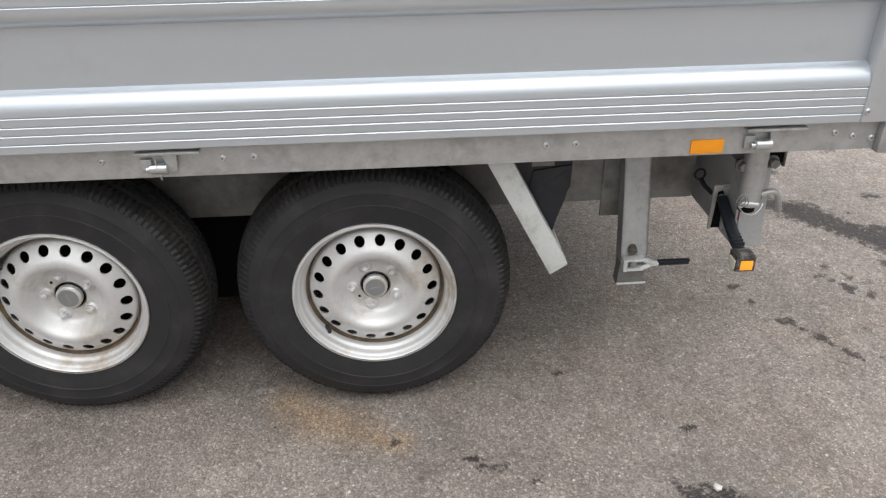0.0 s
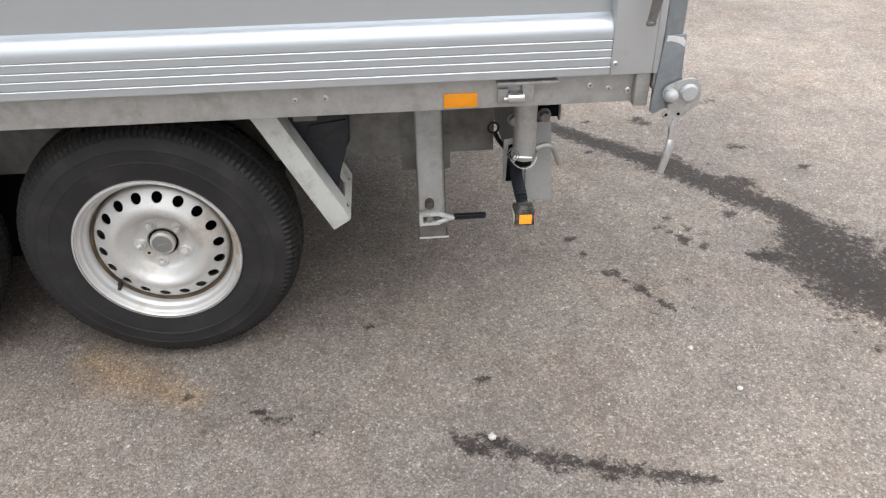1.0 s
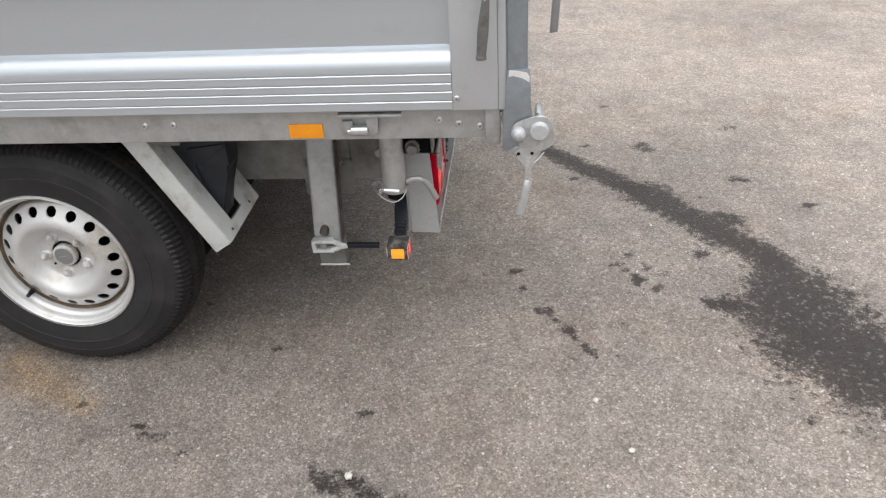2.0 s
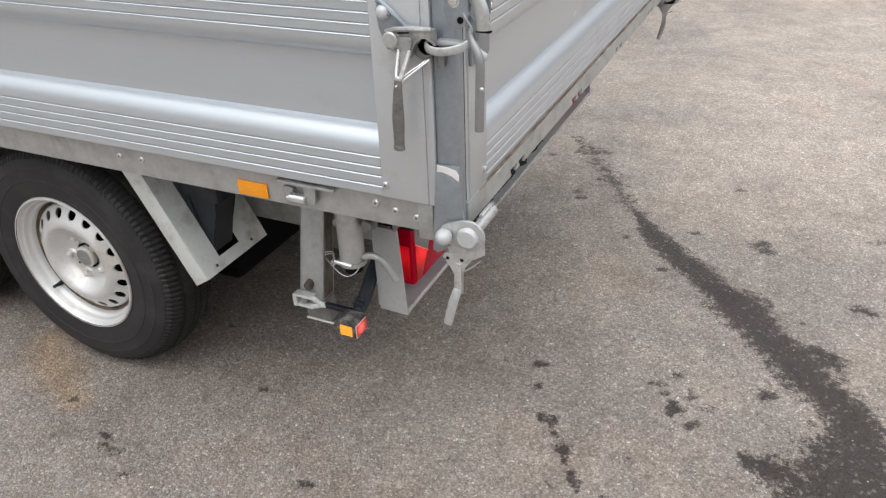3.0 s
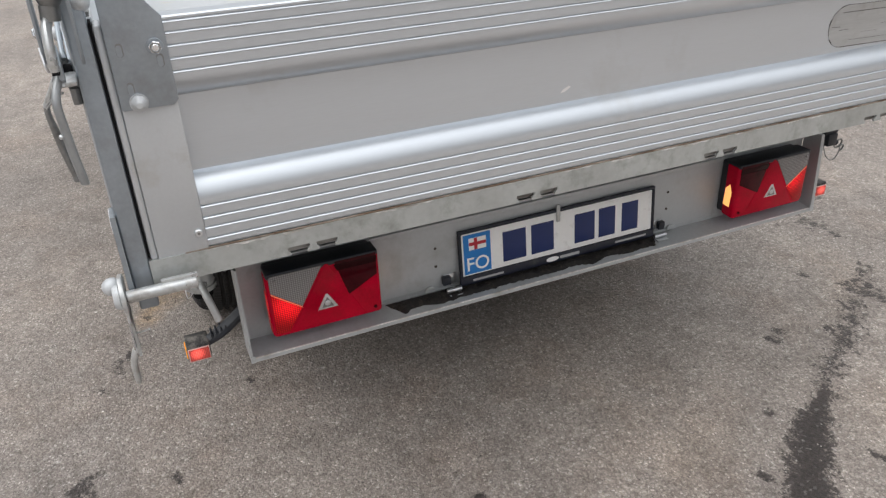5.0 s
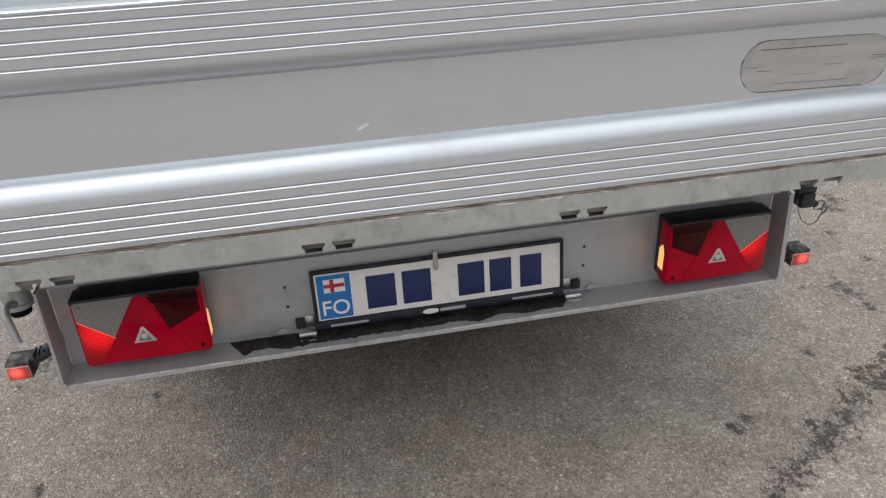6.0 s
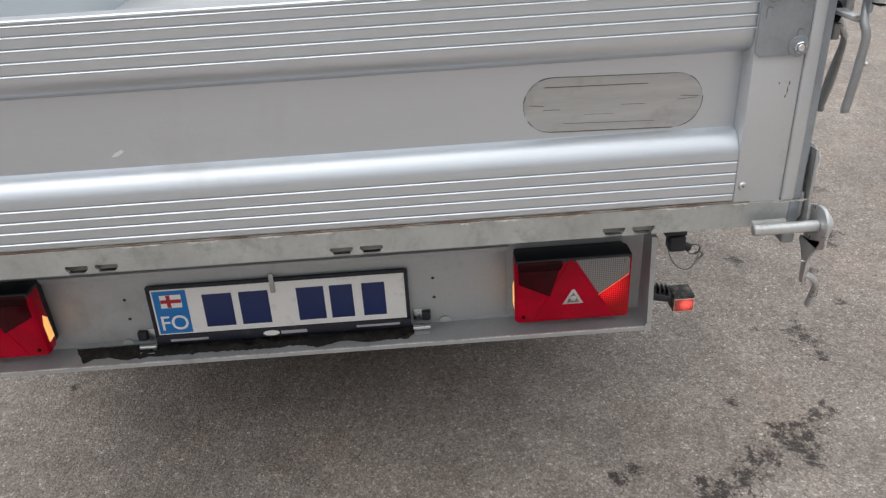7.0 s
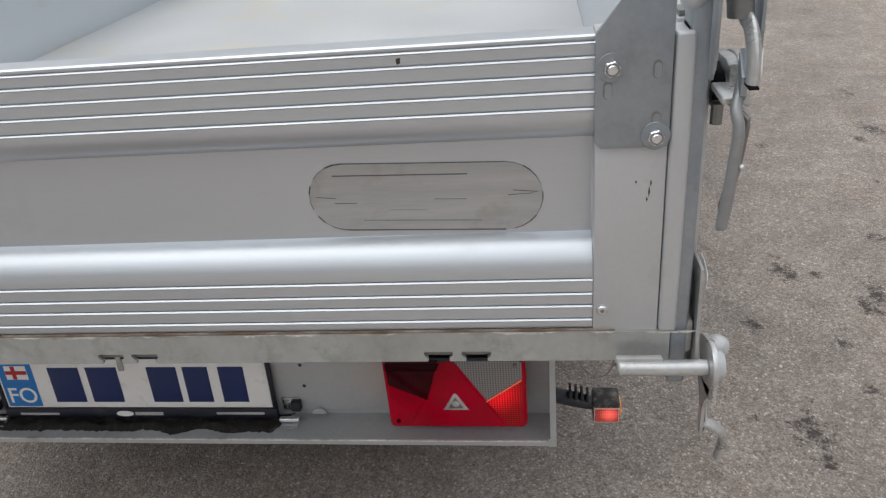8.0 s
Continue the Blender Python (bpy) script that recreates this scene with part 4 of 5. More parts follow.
    part("arm_rib", Shape(mir).sweep([(1.3325, 1.7870, 1.0680), (1.3335, 1.7770, 1.0500), (1.3362, 1.7660, 1.0320)], 0.0034, 8).sweep([(1.3500, 1.7870, 1.0680), (1.3475, 1.7770, 1.0500), (1.3438, 1.7660, 1.0310)], 0.0040, 8)
         .ball((1.3400, 1.7655, 1.0300), 0.0070, 0.004, 0.0050), CAST, sl, "bright ribs of the arm")
    part("grip", Shape(mir).sweep([(1.3400, 1.7660, 1.0320), (1.3385, 1.7650, 1.0150), (1.3360, 1.7670, 0.9950), (1.3325, 1.7705, 0.9630), (1.3295, 1.7745, 0.9330), (1.3280, 1.7765, 0.9190), (1.3278, 1.7768, 0.9160), (1.3275, 1.7772, 0.9110), (1.3275, 1.7773, 0.9090)], [0.0064, 0.0070, 0.0086, 0.0104, 0.0094, 0.0088, 0.0100, 0.0102, 0.0085], 14, 0.62), CAST_DARK, sl, "dull steel grip with an end bead")
    part("spring_wire", Shape(mir).sweep([(1.3365, 1.7605, 1.0190), (1.3580, 1.7740, 1.0370), (1.3790, 1.7935, 1.0545)], 0.0015, 6).sweep([(1.3420, 1.7640, 1.0290), (1.3580, 1.7760, 1.0420), (1.3740, 1.7940, 1.0535)], 0.0012, 6), ZINC, sl)
    # fork plates, hook and lever of the tail latch
    tl = part("tail_latch", Shape(mir).prism([(1.408, 1.275), (1.444, 1.275), (1.447, 1.125), (1.442, 1.110), (1.428, 1.105), (1.415, 1.110), (1.410, 1.13)], "y", 1.787, 1.791, 0.001)
              .prism([(1.440, 1.275), (1.466, 1.275), (1.463, 1.12), (1.453, 1.105), (1.444, 1.115)], "y", 1.830, 1.834, 0.001)
              .box(1.404, 1.440, 1.791, 1.830, 1.215, 1.27, 0.004), GALV_BLUE, trailer, "galvanised tail latch fork")
    tl.matrix_basis = pose(0.0165, 0, 0)
    for bx, bz in ((1.4280, 1.1949), (1.4262, 1.1440)):
        part("fork_bolt", Shape(mir).rod((bx, 1.787, bz), (bx, 1.7850, bz), 0.0088, 18, None, 0.0006).rod((bx, 1.7850, bz), (bx, 1.7820, bz), 0.0062, 6, None, 0.001), BRIGHT, tl)
    # black disc painted on as the hole
    part("fork_hole", Shape(mir).rod((1.4350, 1.7871, 1.1185), (1.4350, 1.7862, 1.1185), 0.0050, 14), SHADE_BLACK, tl)
    part("knuckle", Shape(mir).ball((1.438, 1.812, 1.198), 0.021, 0.017, 0.028, 10, 18).rod((1.438, 1.812, 1.198), (1.438, 1.812, 1.275), 0.020, 18).rod((1.440, 1.810, 1.178), (1.440, 1.808, 1.160), 0.012, 14), CAST_DARK, tl, "dark rounded knuckle")
    part("hook", Shape(mir).sweep([(1.4380, 1.8040, 1.1600), (1.4480, 1.8010, 1.1540), (1.4575, 1.7995, 1.1420), (1.4635, 1.7985, 1.1260), (1.4655, 1.7980, 1.1040)], [0.0095, 0.0108, 0.0112, 0.0112, 0.0104], 14, 0.55), CAST, tl, "bright bent hook")
    # thin black bar painted on as the dark cut
    part("hook_slot", Shape(mir).box(1.4545, 1.4770, 1.7945, 1.8035, 1.1010, 1.1034, 0.0005), SHADE_BLACK, tl)
    part("hook_plate", Shape(mir).prism([(1.440, 1.130), (1.449, 1.118), (1.459, 1.108), (1.458, 1.090), (1.446, 1.084), (1.440, 1.095)], "y", 1.800, 1.806, 0.001), GALV_BLUE, tl)
    part("spring_wire", Shape(mir).sweep([(1.440, 1.786, 1.129), (1.447, 1.787, 1.117), (1.452, 1.788, 1.108), (1.451, 1.790, 1.100)], 0.0015, 6), ZINC, tl)
    off = 0.016 if mir else 0.0
    grip = part("grip", Shape(mir).sweep([(1.442, 1.802, 1.104), (1.447, 1.798 + 0.4 * off, 1.090), (1.457, 1.792 + off, 1.076), (1.4635, 1.789 + off, 1.060), (1.463, 1.790 + off, 1.030), (1.461, 1.792 + off, 0.99),
                                          (1.459, 1.795 + off, 0.956), (1.459, 1.795 + off, 0.951)], [0.0052, 0.0060, 0.0068, 0.0070, 0.0072, 0.0074, 0.0074, 0.006], 14, 0.8), GREY_STEEL, tl, "smooth grey steel lever grip")
    part("rivet", Shape(mir).ball((1.468, 1.784 + off, 1.022), 0.0035, 0.003, 0.0035), ZINC, grip)
    part("post_nut", Shape(mir).ball((1.402, 1.842, 1.172), 0.016, 0.014, 0.014), NUT, tl)
    part("post_bracket", Shape(mir).rod((1.392, 1.810, 1.062), (1.392, 1.810, 1.040), 0.0065, 10), CAST_DARK, tl)

# ---- wheels ----
def make_wheel():
    """A wheel at the origin, its outer face towards -y."""
    w = new("wheel")
    blocks = 132
    prof = [(0.186, -0.074), (0.1905, -0.0865), (0.197, -0.0895), (0.199, -0.0885), (0.215, -0.0925), (0.240, -0.0955), (0.2415, -0.0969), (0.2440, -0.0969), (0.2455, -0.0955),
            (0.270, -0.0940), (0.2715, -0.0948), (0.273, -0.0948), (0.2745, -0.0935), (0.288, -0.0895), (0.2975, -0.0845), (0.3005, -0.0825), (0.3120, -0.0750), (0.3195, -0.0660), (0.3250, -0.0540),
            (0.3268, -0.0470), (0.3205, -0.0450), (0.3205, -0.0390), (0.3305, -0.0370), (0.3338, -0.0160), (0.3265, -0.0130), (0.3265, -0.0060), (0.3345, -0.0040)]
    full = prof + [(r, -y) for r, y in reversed(prof)]
    k = len(full)
    rnd = random.Random(5)
    jit = [rnd.uniform(-0.0008, 0.0008) for _ in range(blocks)]

    def tread(i, j):
        jj = j if j < len(prof) else k - 1 - j
        r = prof[jj][0]
        if 15 <= jj <= 19:
            return -0.009 if (i + (jj % 2)) % 4 == 0 else jit[i // 4]
        if jj in (22, 23, 26):
            return -0.004 if (i + 2 + (1 if jj == 23 else 0)) % 4 == 0 else 0.0
        return 0.0
    tyre = part("tyre", Shape().lathe(full, blocks * 4, wobble=tread), RUBBER, w, "black tyre with dusty ribbed tread", 28)
    tyre.data.materials.append(TREAD)
    for f in tyre.data.polygons:
        f.material_index = int(math.hypot(f.center.x, f.center.z) > 0.3065)
    rim = [(0.1865, -0.0935), (0.1905, -0.0925), (0.1922, -0.0895), (0.1915, -0.0855), (0.1885, -0.0865), (0.1862, -0.0915), (0.1835, -0.0885), (0.1822, -0.0835), (0.1795, -0.0790),
           (0.1768, -0.0778), (0.1752, -0.0745), (0.1742, -0.0690), (0.1722, -0.0645), (0.1690, -0.0625), (0.1668, -0.0590), (0.1655, -0.0530), (0.1638, -0.0460), (0.1620, -0.0380), (0.1605, -0.010),
           (0.161, 0.03), (0.185, 0.075), (0.1945, 0.088), (0.1865, 0.0935)]
    rimob = part("rim", Shape().lathe(rim, 72), RIM, w, "silver steel rim with rusty dust", 40)

    def dish(r):
        pts = [(0.0335, -0.0310), (0.0375, -0.0365), (0.066, -0.0385), (0.072, -0.0430), (0.080, -0.0560), (0.088, -0.0690), (0.096, -0.0765), (0.104, -0.0790), (0.112, -0.0770), (0.119, -0.0725), (0.149, -0.0520),
               (0.1535, -0.0485), (0.1570, -0.0400), (0.1585, -0.012)]
        return float(np.interp(r, [p[0] for p in pts], [p[1] for p in pts]))
    sh = Shape()
    inner = [0.0335, 0.035, 0.0375, 0.05, 0.066, 0.072, 0.0755, 0.079, 0.083, 0.088, 0.0925, 0.097, 0.1025, 0.108, 0.113, 0.118]
    sh.lathe([(r, dish(r)) for r in inner], 72)
    sh.lathe([(r, dish(r)) for r in (0.150, 0.1525, 0.1545, 0.157, 0.1585)], 72)
    holes, m = 18, 16
    for h in range(holes):
        c, half = 2 * math.pi * h / holes + radians(3), math.pi / holes
        border, ring, deep = [], [], []
        for q in range(m):
            a = 2 * math.pi * q / m
            ex, ey = math.cos(a), math.sin(a)
            s = 1 / max(abs(ex), abs(ey))
            r, t = 0.134 + 0.016 * ex * s, c + half * ey * s
            border.append((r * math.cos(t), dish(r), r * math.sin(t)))
            r, t = 0.135 + 0.0122 * ex, c + 0.0122 * ey / 0.135
            ring.append((r * math.cos(t), dish(r), r * math.sin(t)))
            deep.append((r * math.cos(t), dish(r) + 0.004, r * math.sin(t)))
        sh.add(border + ring + deep, [[q, (q + 1) % m, m + (q + 1) % m, m + q] for q in range(m)] + [[m + q, m + (q + 1) % m, 2 * m + (q + 1) % m, 2 * m + q] for q in range(m)])
    bmesh.ops.remove_doubles(sh.bm, verts=sh.bm.verts[:], dist=0.0004)
    disc = part("wheel_disc", sh, RIM, w, "silver pressed disc with round holes", 40)
    for ob in (rimob, disc):
        ob.matrix_basis = Matrix.Diagonal((1.018, 1.0, 1.018, 1.0))
    # unseen drum, near black so the disc holes read as shaded
    part("brake_drum", Shape().rod((0, 0.0, 0), (0, 0.085, 0), 0.145, 32).rod((0, -0.015, 0), (0, 0, 0), 0.10, 32), SHADE_BLACK, w, "unseen drum, near black to darken the disc holes")
    capob = part("hub_cap", Shape().rod((0, -0.020, 0), (0, -0.0500, 0), 0.0300, 28, None, 0.003).rod((0, -0.0500, 0), (0, -0.0512, 0), 0.0285, 28, 0.0265), RIM, w, "round silver hub cap")
    part("cap_face", Shape().rod((0, -0.0512, 0), (0, -0.0518, 0), 0.0240, 28, None, 0.0003), GREY_STEEL, capob, "grey face of the cap")
    part("cap_mark", Shape().prism([(-0.013, -0.003), (0.013, 0.002), (0.013, 0.004), (-0.013, -0.001)], "y", -0.0525, -0.0517), GALV, capob)
    # black ring paints the shaded gap round the cap
    part("cap_shade_ring", Shape().lathe([(0.0302, -0.0350), (0.0352, -0.0372)], 40), SHADE_BLACK, w, "black ring painting the shaded gap round the cap")
    for i in range(5):
        a = radians(72 * i + 42)
        x, z = 0.056 * math.cos(a), 0.056 * math.sin(a)
        part("wheel_nut", Shape().rod((x, -0.035, z), (x, -0.0425, z), 0.0185, 20, 0.0130).rod((x, -0.0425, z), (x, -0.0535, z), 0.0098, 6, 0.0092, 0.001).ball((x, -0.0535, z), 0.006, 0.004, 0.006, 6, 10), RIM, w)
    a = radians(218)
    # small black disc painted as a hole in the disc
    part("pin_hole", Shape().rod((0.051 * math.cos(a), -0.036, 0.051 * math.sin(a)), (0.051 * math.cos(a), -0.0383, 0.051 * math.sin(a)), 0.0036, 10), SHADE_BLACK, w)
    # brown ring paints both the dirt and the gap's shade
    part("seam", Shape().lathe([(0.1612, -0.0395), (0.1632, -0.0420), (0.1652, -0.0455), (0.1668, -0.0495)], 72), RIM_GAP_DIRT, w, "brown ring painting dirt and gap shade between rim and disc")
    a = radians(222)
    part("valve", Shape().rod((0.166 * math.cos(a), -0.052, 0.166 * math.sin(a)), (0.160 * math.cos(a), -0.068, 0.160 * math.sin(a)), 0.0068, 12, 0.0052)
         .rod((0.160 * math.cos(a), -0.068, 0.160 * math.sin(a)), (0.155 * math.cos(a), -0.084, 0.155 * math.sin(a)), 0.0050, 12, None, 0.001), BLACK, w, "black rubber valve")
    return w


first = make_wheel()
places = [(0.250, 2.006, 0.3352, 0), (-0.485, 2.006, 0.3340, 85), (0.250, MID2 - 2.006, 0.3352, 180), (-0.485, MID2 - 2.006, 0.3340, 200)]
wheels = [first] + [copy_thing(first, Matrix()) for _ in places[1:]]
for w, (x, y, z, turn) in zip(wheels, places):
    w.parent = trailer
    w.matrix_parent_inverse = LEVEL
    w.matrix_basis = pose(x, y, z + 0.0038, 0, 0, 180 if y > 2.7 else 0) @ pose(0, 0, 0, 0, turn % 180, 0) @ Matrix.Diagonal((1.0118, 1.0, 1.0118, 1.0))

# ---- splash guards behind the rear wheels ----
def guard(mir):
    top, low = (0.512, 0.715), (0.680, 0.394)
    dx, dz = low[0] - top[0], low[1] - top[1]
    L = math.hypot(dx, dz)
    nx, nz = -dz / L, dx / L
    def at(s, d):
        return (top[0] + dx * s / L + nx * d, top[1] + dz * s / L + nz * d)
    g = part("splash_guard", Shape(mir).prism([at(0, 0), at(L, 0), at(L - 0.004, 0.048), at(0, 0.052)], "y", 1.920, 1.924, 0.001)
             .prism([at(0, 0.045), at(L - 0.004, 0.045), at(L - 0.004, 0.050), at(0, 0.050)], "y", 1.924, 1.985)
             .prism([at(0, 0.045), at(L - 0.004, 0.045), at(L - 0.004, 0.050), at(0, 0.050)], "y", 2.065, 2.154)
             .prism([at(L - 0.034, 0.045), at(L - 0.004, 0.045), at(L - 0.004, 0.050), at(L - 0.034, 0.050)], "y", 1.985, 2.065), SCUFF_PAINT, trailer, "pale painted splash guard")
    part("rubber_flap", Shape(mir).prism([(0.535, 0.718), (0.560, 0.665), (0.632, 0.520), (0.664, 0.455), (0.692, 0.452), (0.706, 0.520), (0.713, 0.562), (0.733, 0.592), (0.736, 0.718)], "y", 1.990, 2.062, 0.007), BLACK, g, "black plastic flap")
    part("flap_fold", Shape(mir).prism([(0.640, 0.640), (0.730, 0.652), (0.728, 0.640), (0.650, 0.600), (0.668, 0.520), (0.650, 0.525), (0.632, 0.600)], "y", 1.9855, 1.9905, 0.002), BLACK, g)
    # dark discs stand for the shaded holes in the guard
    for yy in (1.965, 2.10):
        part("hole", Shape(mir).rod((*at(L - 0.02, 0.0496)[:1], yy, at(L - 0.02, 0.0496)[1]), (at(L - 0.02, 0.0510)[0], yy, at(L - 0.02, 0.0510)[1]), 0.004, 8), DARK, g)


SCUFF_PAINT = material("pale_grey_steel_paint", (0.68, 0.71, 0.70), 0.5, 0.15, 0.08, 9.0, 110.0, 0.0001, dirt=(0.36, 0.35, 0.32), dirt_amount=0.35, dirt_scale=14.0)
for mir in (False, True):
    guard(mir)

# ---- prop stands, jacks, marker lamps ----
for mir in (False, True):
    prop = part("prop_stand", Shape(mir).prism([(2.125, 0.735), (2.040, 0.345), (2.046, 0.345), (2.131, 0.735)], "x", 0.891, 0.960).prism([(2.125, 0.735), (2.040, 0.345), (2.085, 0.345), (2.151, 0.735)], "x", 0.891, 0.895).prism([(2.125, 0.735), (2.040, 0.345), (2.085, 0.345), (2.151, 0.735)], "x", 0.956, 0.960), GALV, trailer, "galvanised channel prop stand")
    part("stand_boss", Shape(mir).rod((0.919, 2.034, 0.376), (0.922, 2.095, 0.396), 0.012, 14, None, 0.003), GRIMY, prop, "rusty dirty round boss")
    part("foot_plate", Shape(mir).box(0.891, 0.970, 2.0565, 2.10, 0.2680, 0.2720).prism([(2.058, 0.2720), (2.092, 0.2720), (2.082, 0.345), (2.047, 0.345)], "x", 0.893, 0.962), BEAM, prop, "dusty galvanised foot")
    part("foot_edge", Shape(mir).box(0.891, 0.970, 2.0520, 2.0560, 0.2675, 0.2725, 0.0010), SCUFF, prop, "thin bright strip along the foot")
    # sheet paints the channel's grime together with its shaded inside
    part("channel_shade", Shape(mir).prism([(2.129, 0.73), (2.046, 0.35), (2.080, 0.35), (2.148, 0.73)], "x", 0.9605, 0.962), GRIMY, prop, "grimy sheet painting the shaded inner side")
    part("bracket", Shape(mir).box(0.856, 0.984, 2.1525, 2.1595, 0.425, 0.70, 0.001), BEAM, prop, "dirty bracket plate")
    for bx in (0.868, 0.962):
        for bz in (0.515, 0.62):
            screw(prop, (bx, 2.1525, bz), (0, -1, 0), 0.008, GALV, mirror=mir)
    part("clamp", Shape(mir).box(0.894, 0.944, 2.012, 2.034, 0.333, 0.340, 0.0015).box(0.894, 0.944, 2.012, 2.034, 0.360, 0.368, 0.0015).box(0.890, 0.901, 2.009, 2.034, 0.333, 0.368, 0.003)
         .sweep([(0.938, 2.020, 0.364), (0.952, 2.019, 0.360), (0.966, 2.018, 0.353), (0.982, 2.018, 0.351)], [0.0058, 0.0072, 0.0072, 0.0062], 10).sweep([(0.938, 2.020, 0.337), (0.952, 2.019, 0.342), (0.966, 2.018, 0.349), (0.982, 2.018, 0.350)], [0.0058, 0.0066, 0.0066, 0.0056], 10), SCUFF_PAINT, prop, "pale worn zinc clamp")
    part("clamp_bolt", Shape(mir).rod((0.918, 2.036, 0.350), (0.918, 2.014, 0.350), 0.0090, 12, None, 0.0015), BEAM, prop)
    part("grip", Shape(mir).box(0.980, 1.064, 2.012, 2.024, 0.3535, 0.3605, 0.0025).box(0.981, 1.063, 2.013, 2.023, 0.3455, 0.3515, 0.0025).box(0.980, 0.985, 2.013, 2.023, 0.346, 0.360, 0.001), BLACK, prop, "black rubber grip")
    for bx in (0.868, 0.974):
        part("washer", Shape(mir).rod((bx, 2.1525, 0.515), (bx, 2.1500, 0.515), 0.0150, 20).rod((bx, 2.150, 0.515), (bx, 2.1485, 0.515), 0.0115, 20), BEAM, prop)

    if not mir:
        jack = part("jack_tube", Shape(mir).rod((1.136, 1.922, 0.762), (1.136, 1.922, 0.567), 0.0265, 28).rod((1.136, 1.922, 0.576), (1.136, 1.922, 0.566), 0.0290, 28), GALV, trailer, "galvanised support jack tube")
        # black plug paints the shade in the tube's open end
        part("tube_plug", Shape(mir).rod((1.136, 1.922, 0.570), (1.136, 1.923, 0.548), 0.0215, 20, 0.019), SHADE_BLACK, jack, "black plug painting the shaded open tube end")
        part("bracket", Shape(mir).prism([(1.109, 0.428), (1.117, 0.428), (1.120, 0.536), (1.134, 0.540), (1.140, 0.528), (1.142, 0.428), (1.150, 0.428), (1.152, 0.556), (1.109, 0.552)], "y", 2.046, 2.052, 0.001), GALV, jack, "pale galvanised U bracket")
        # black plate added as the shade within the bracket
        part("bracket_shade", Shape(mir).box(1.112, 1.150, 2.0525, 2.056, 0.430, 0.545), SHADE_BLACK, jack, "black plate painting the shaded inside of the bracket")
        part("bracket_bolt", Shape(mir).rod((1.130, 2.046, 0.522), (1.130, 2.036, 0.522), 0.0085, 12, None, 0.002), CAST_DARK, jack)
        # solid black boxes paint the shade inside an open section
        part("mount", Shape(mir).box(1.152, 1.222, 1.9555, 1.985, 0.648, 0.735).box(1.150, 1.1518, 1.956, 1.984, 0.648, 0.735), SHADE_BLACK, jack, "solid black box painting a shaded open section")
        part("mount_plate", Shape(mir).box(1.219, 1.2235, 1.950, 1.990, 0.640, 0.735, 0.001), BEAM, jack)
        for bx, bz in ((1.1806, 0.6634), (1.1113, 0.6570)):
            part("mount_bolt", Shape(mir).rod((bx, 1.954, bz), (bx, 1.918, bz), 0.0075, 12).rod((bx, 1.930, bz), (bx, 1.914, bz), 0.0122, 6, None, 0.0015).rod((bx, 1.934, bz), (bx, 1.930, bz), 0.0160, 18), BEAM, jack, "dirty hex bolt")
        part("crank", Shape(mir).sweep([(1.158, 1.922, 0.582), (1.1768, 1.9215, 0.5905), (1.192, 1.9215, 0.5920), (1.2045, 1.924, 0.5840), (1.214, 1.929, 0.566), (1.2255, 1.937, 0.5340)], 0.0072, 12), GALV, jack, "pale bent crank rod")
        part("crank_collar", Shape(mir).rod((1.152, 1.922, 0.580), (1.164, 1.922, 0.585), 0.0105, 14, None, 0.0015), CAST_DARK, jack)
        ring = [(1.102 + 0.0115 * math.cos(k), 1.888 + 0.004 * math.sin(2 * k), 0.5905 + 0.0125 * math.sin(k)) for k in [math.pi * i / 9 for i in range(19)]]
        part("clip_ring", Shape(mir).sweep(ring, 0.0012, 6).sweep([(p[0] + 0.004, p[1] - 0.006, p[2] - 0.001) for p in ring], 0.0010, 6), CAST_DARK, jack, "dull wire ring clip")
        part("clip_pin", Shape(mir).rod((1.106, 1.893, 0.579), (1.150, 1.896, 0.573), 0.0050, 10, None, 0.001).ball((1.106, 1.892, 0.574), 0.0065, 0.0065, 0.0065)
             .sweep([(1.104, 1.892, 0.568), (1.118, 1.891, 0.555), (1.136, 1.891, 0.549), (1.154, 1.895, 0.557), (1.164, 1.902, 0.572)], 0.0011, 6), ZINC, jack, "zinc clip pin on a wire")
        loop = [(1.090 + 0.013 * math.cos(k), 2.100, 0.560 + 0.014 * math.sin(k)) for k in [math.pi * i / 8 for i in range(17)]]
        part("cable", Shape(mir).sweep(loop, 0.0030, 8).sweep([(1.094, 2.100, 0.548), (1.100, 2.085, 0.535), (1.112, 2.060, 0.525)], 0.0060, 10), BLACK, jack, "black cable loop")
    else:
        ring = part("towing_eye", Shape(mir).box(1.168, 1.200, 1.914, 1.946, 0.580, 0.614, 0.004, 2).rod((1.186, 1.926, 0.594), (1.186, 1.902, 0.581), 0.0085, 12).box(1.160, 1.195, 1.912, 1.955, 0.6135, 0.628, 0.002), BLACK, trailer, "dark steel eye bolt with a wire")
        part("wire", Shape(mir).sweep([(1.186, 1.948, 0.598), (1.187, 1.943, 0.575), (1.188, 1.933, 0.552), (1.189, 1.918, 0.537), (1.189, 1.904, 0.533), (1.189, 1.893, 0.539), (1.188, 1.886, 0.550), (1.187, 1.882, 0.566)], 0.0014, 6), CAST_DARK, ring, "thin wire loop")
        loop = [(1.186 + 0.003 * math.sin(k), 1.892 + 0.0125 * math.cos(k), 0.577 + 0.0125 * math.sin(k)) for k in [math.pi * i / 10 for i in range(21)]]
        part("split_ring", Shape(mir).sweep(loop, 0.0019, 6), CAST_DARK, ring)
        part("clip", Shape(mir).sweep([(1.188, 1.890, 0.566), (1.189, 1.884, 0.571), (1.190, 1.877, 0.571), (1.189, 1.874, 0.565), (1.189, 1.879, 0.558), (1.188, 1.885, 0.556)], 0.0024, 6), CAST_DARK, ring)

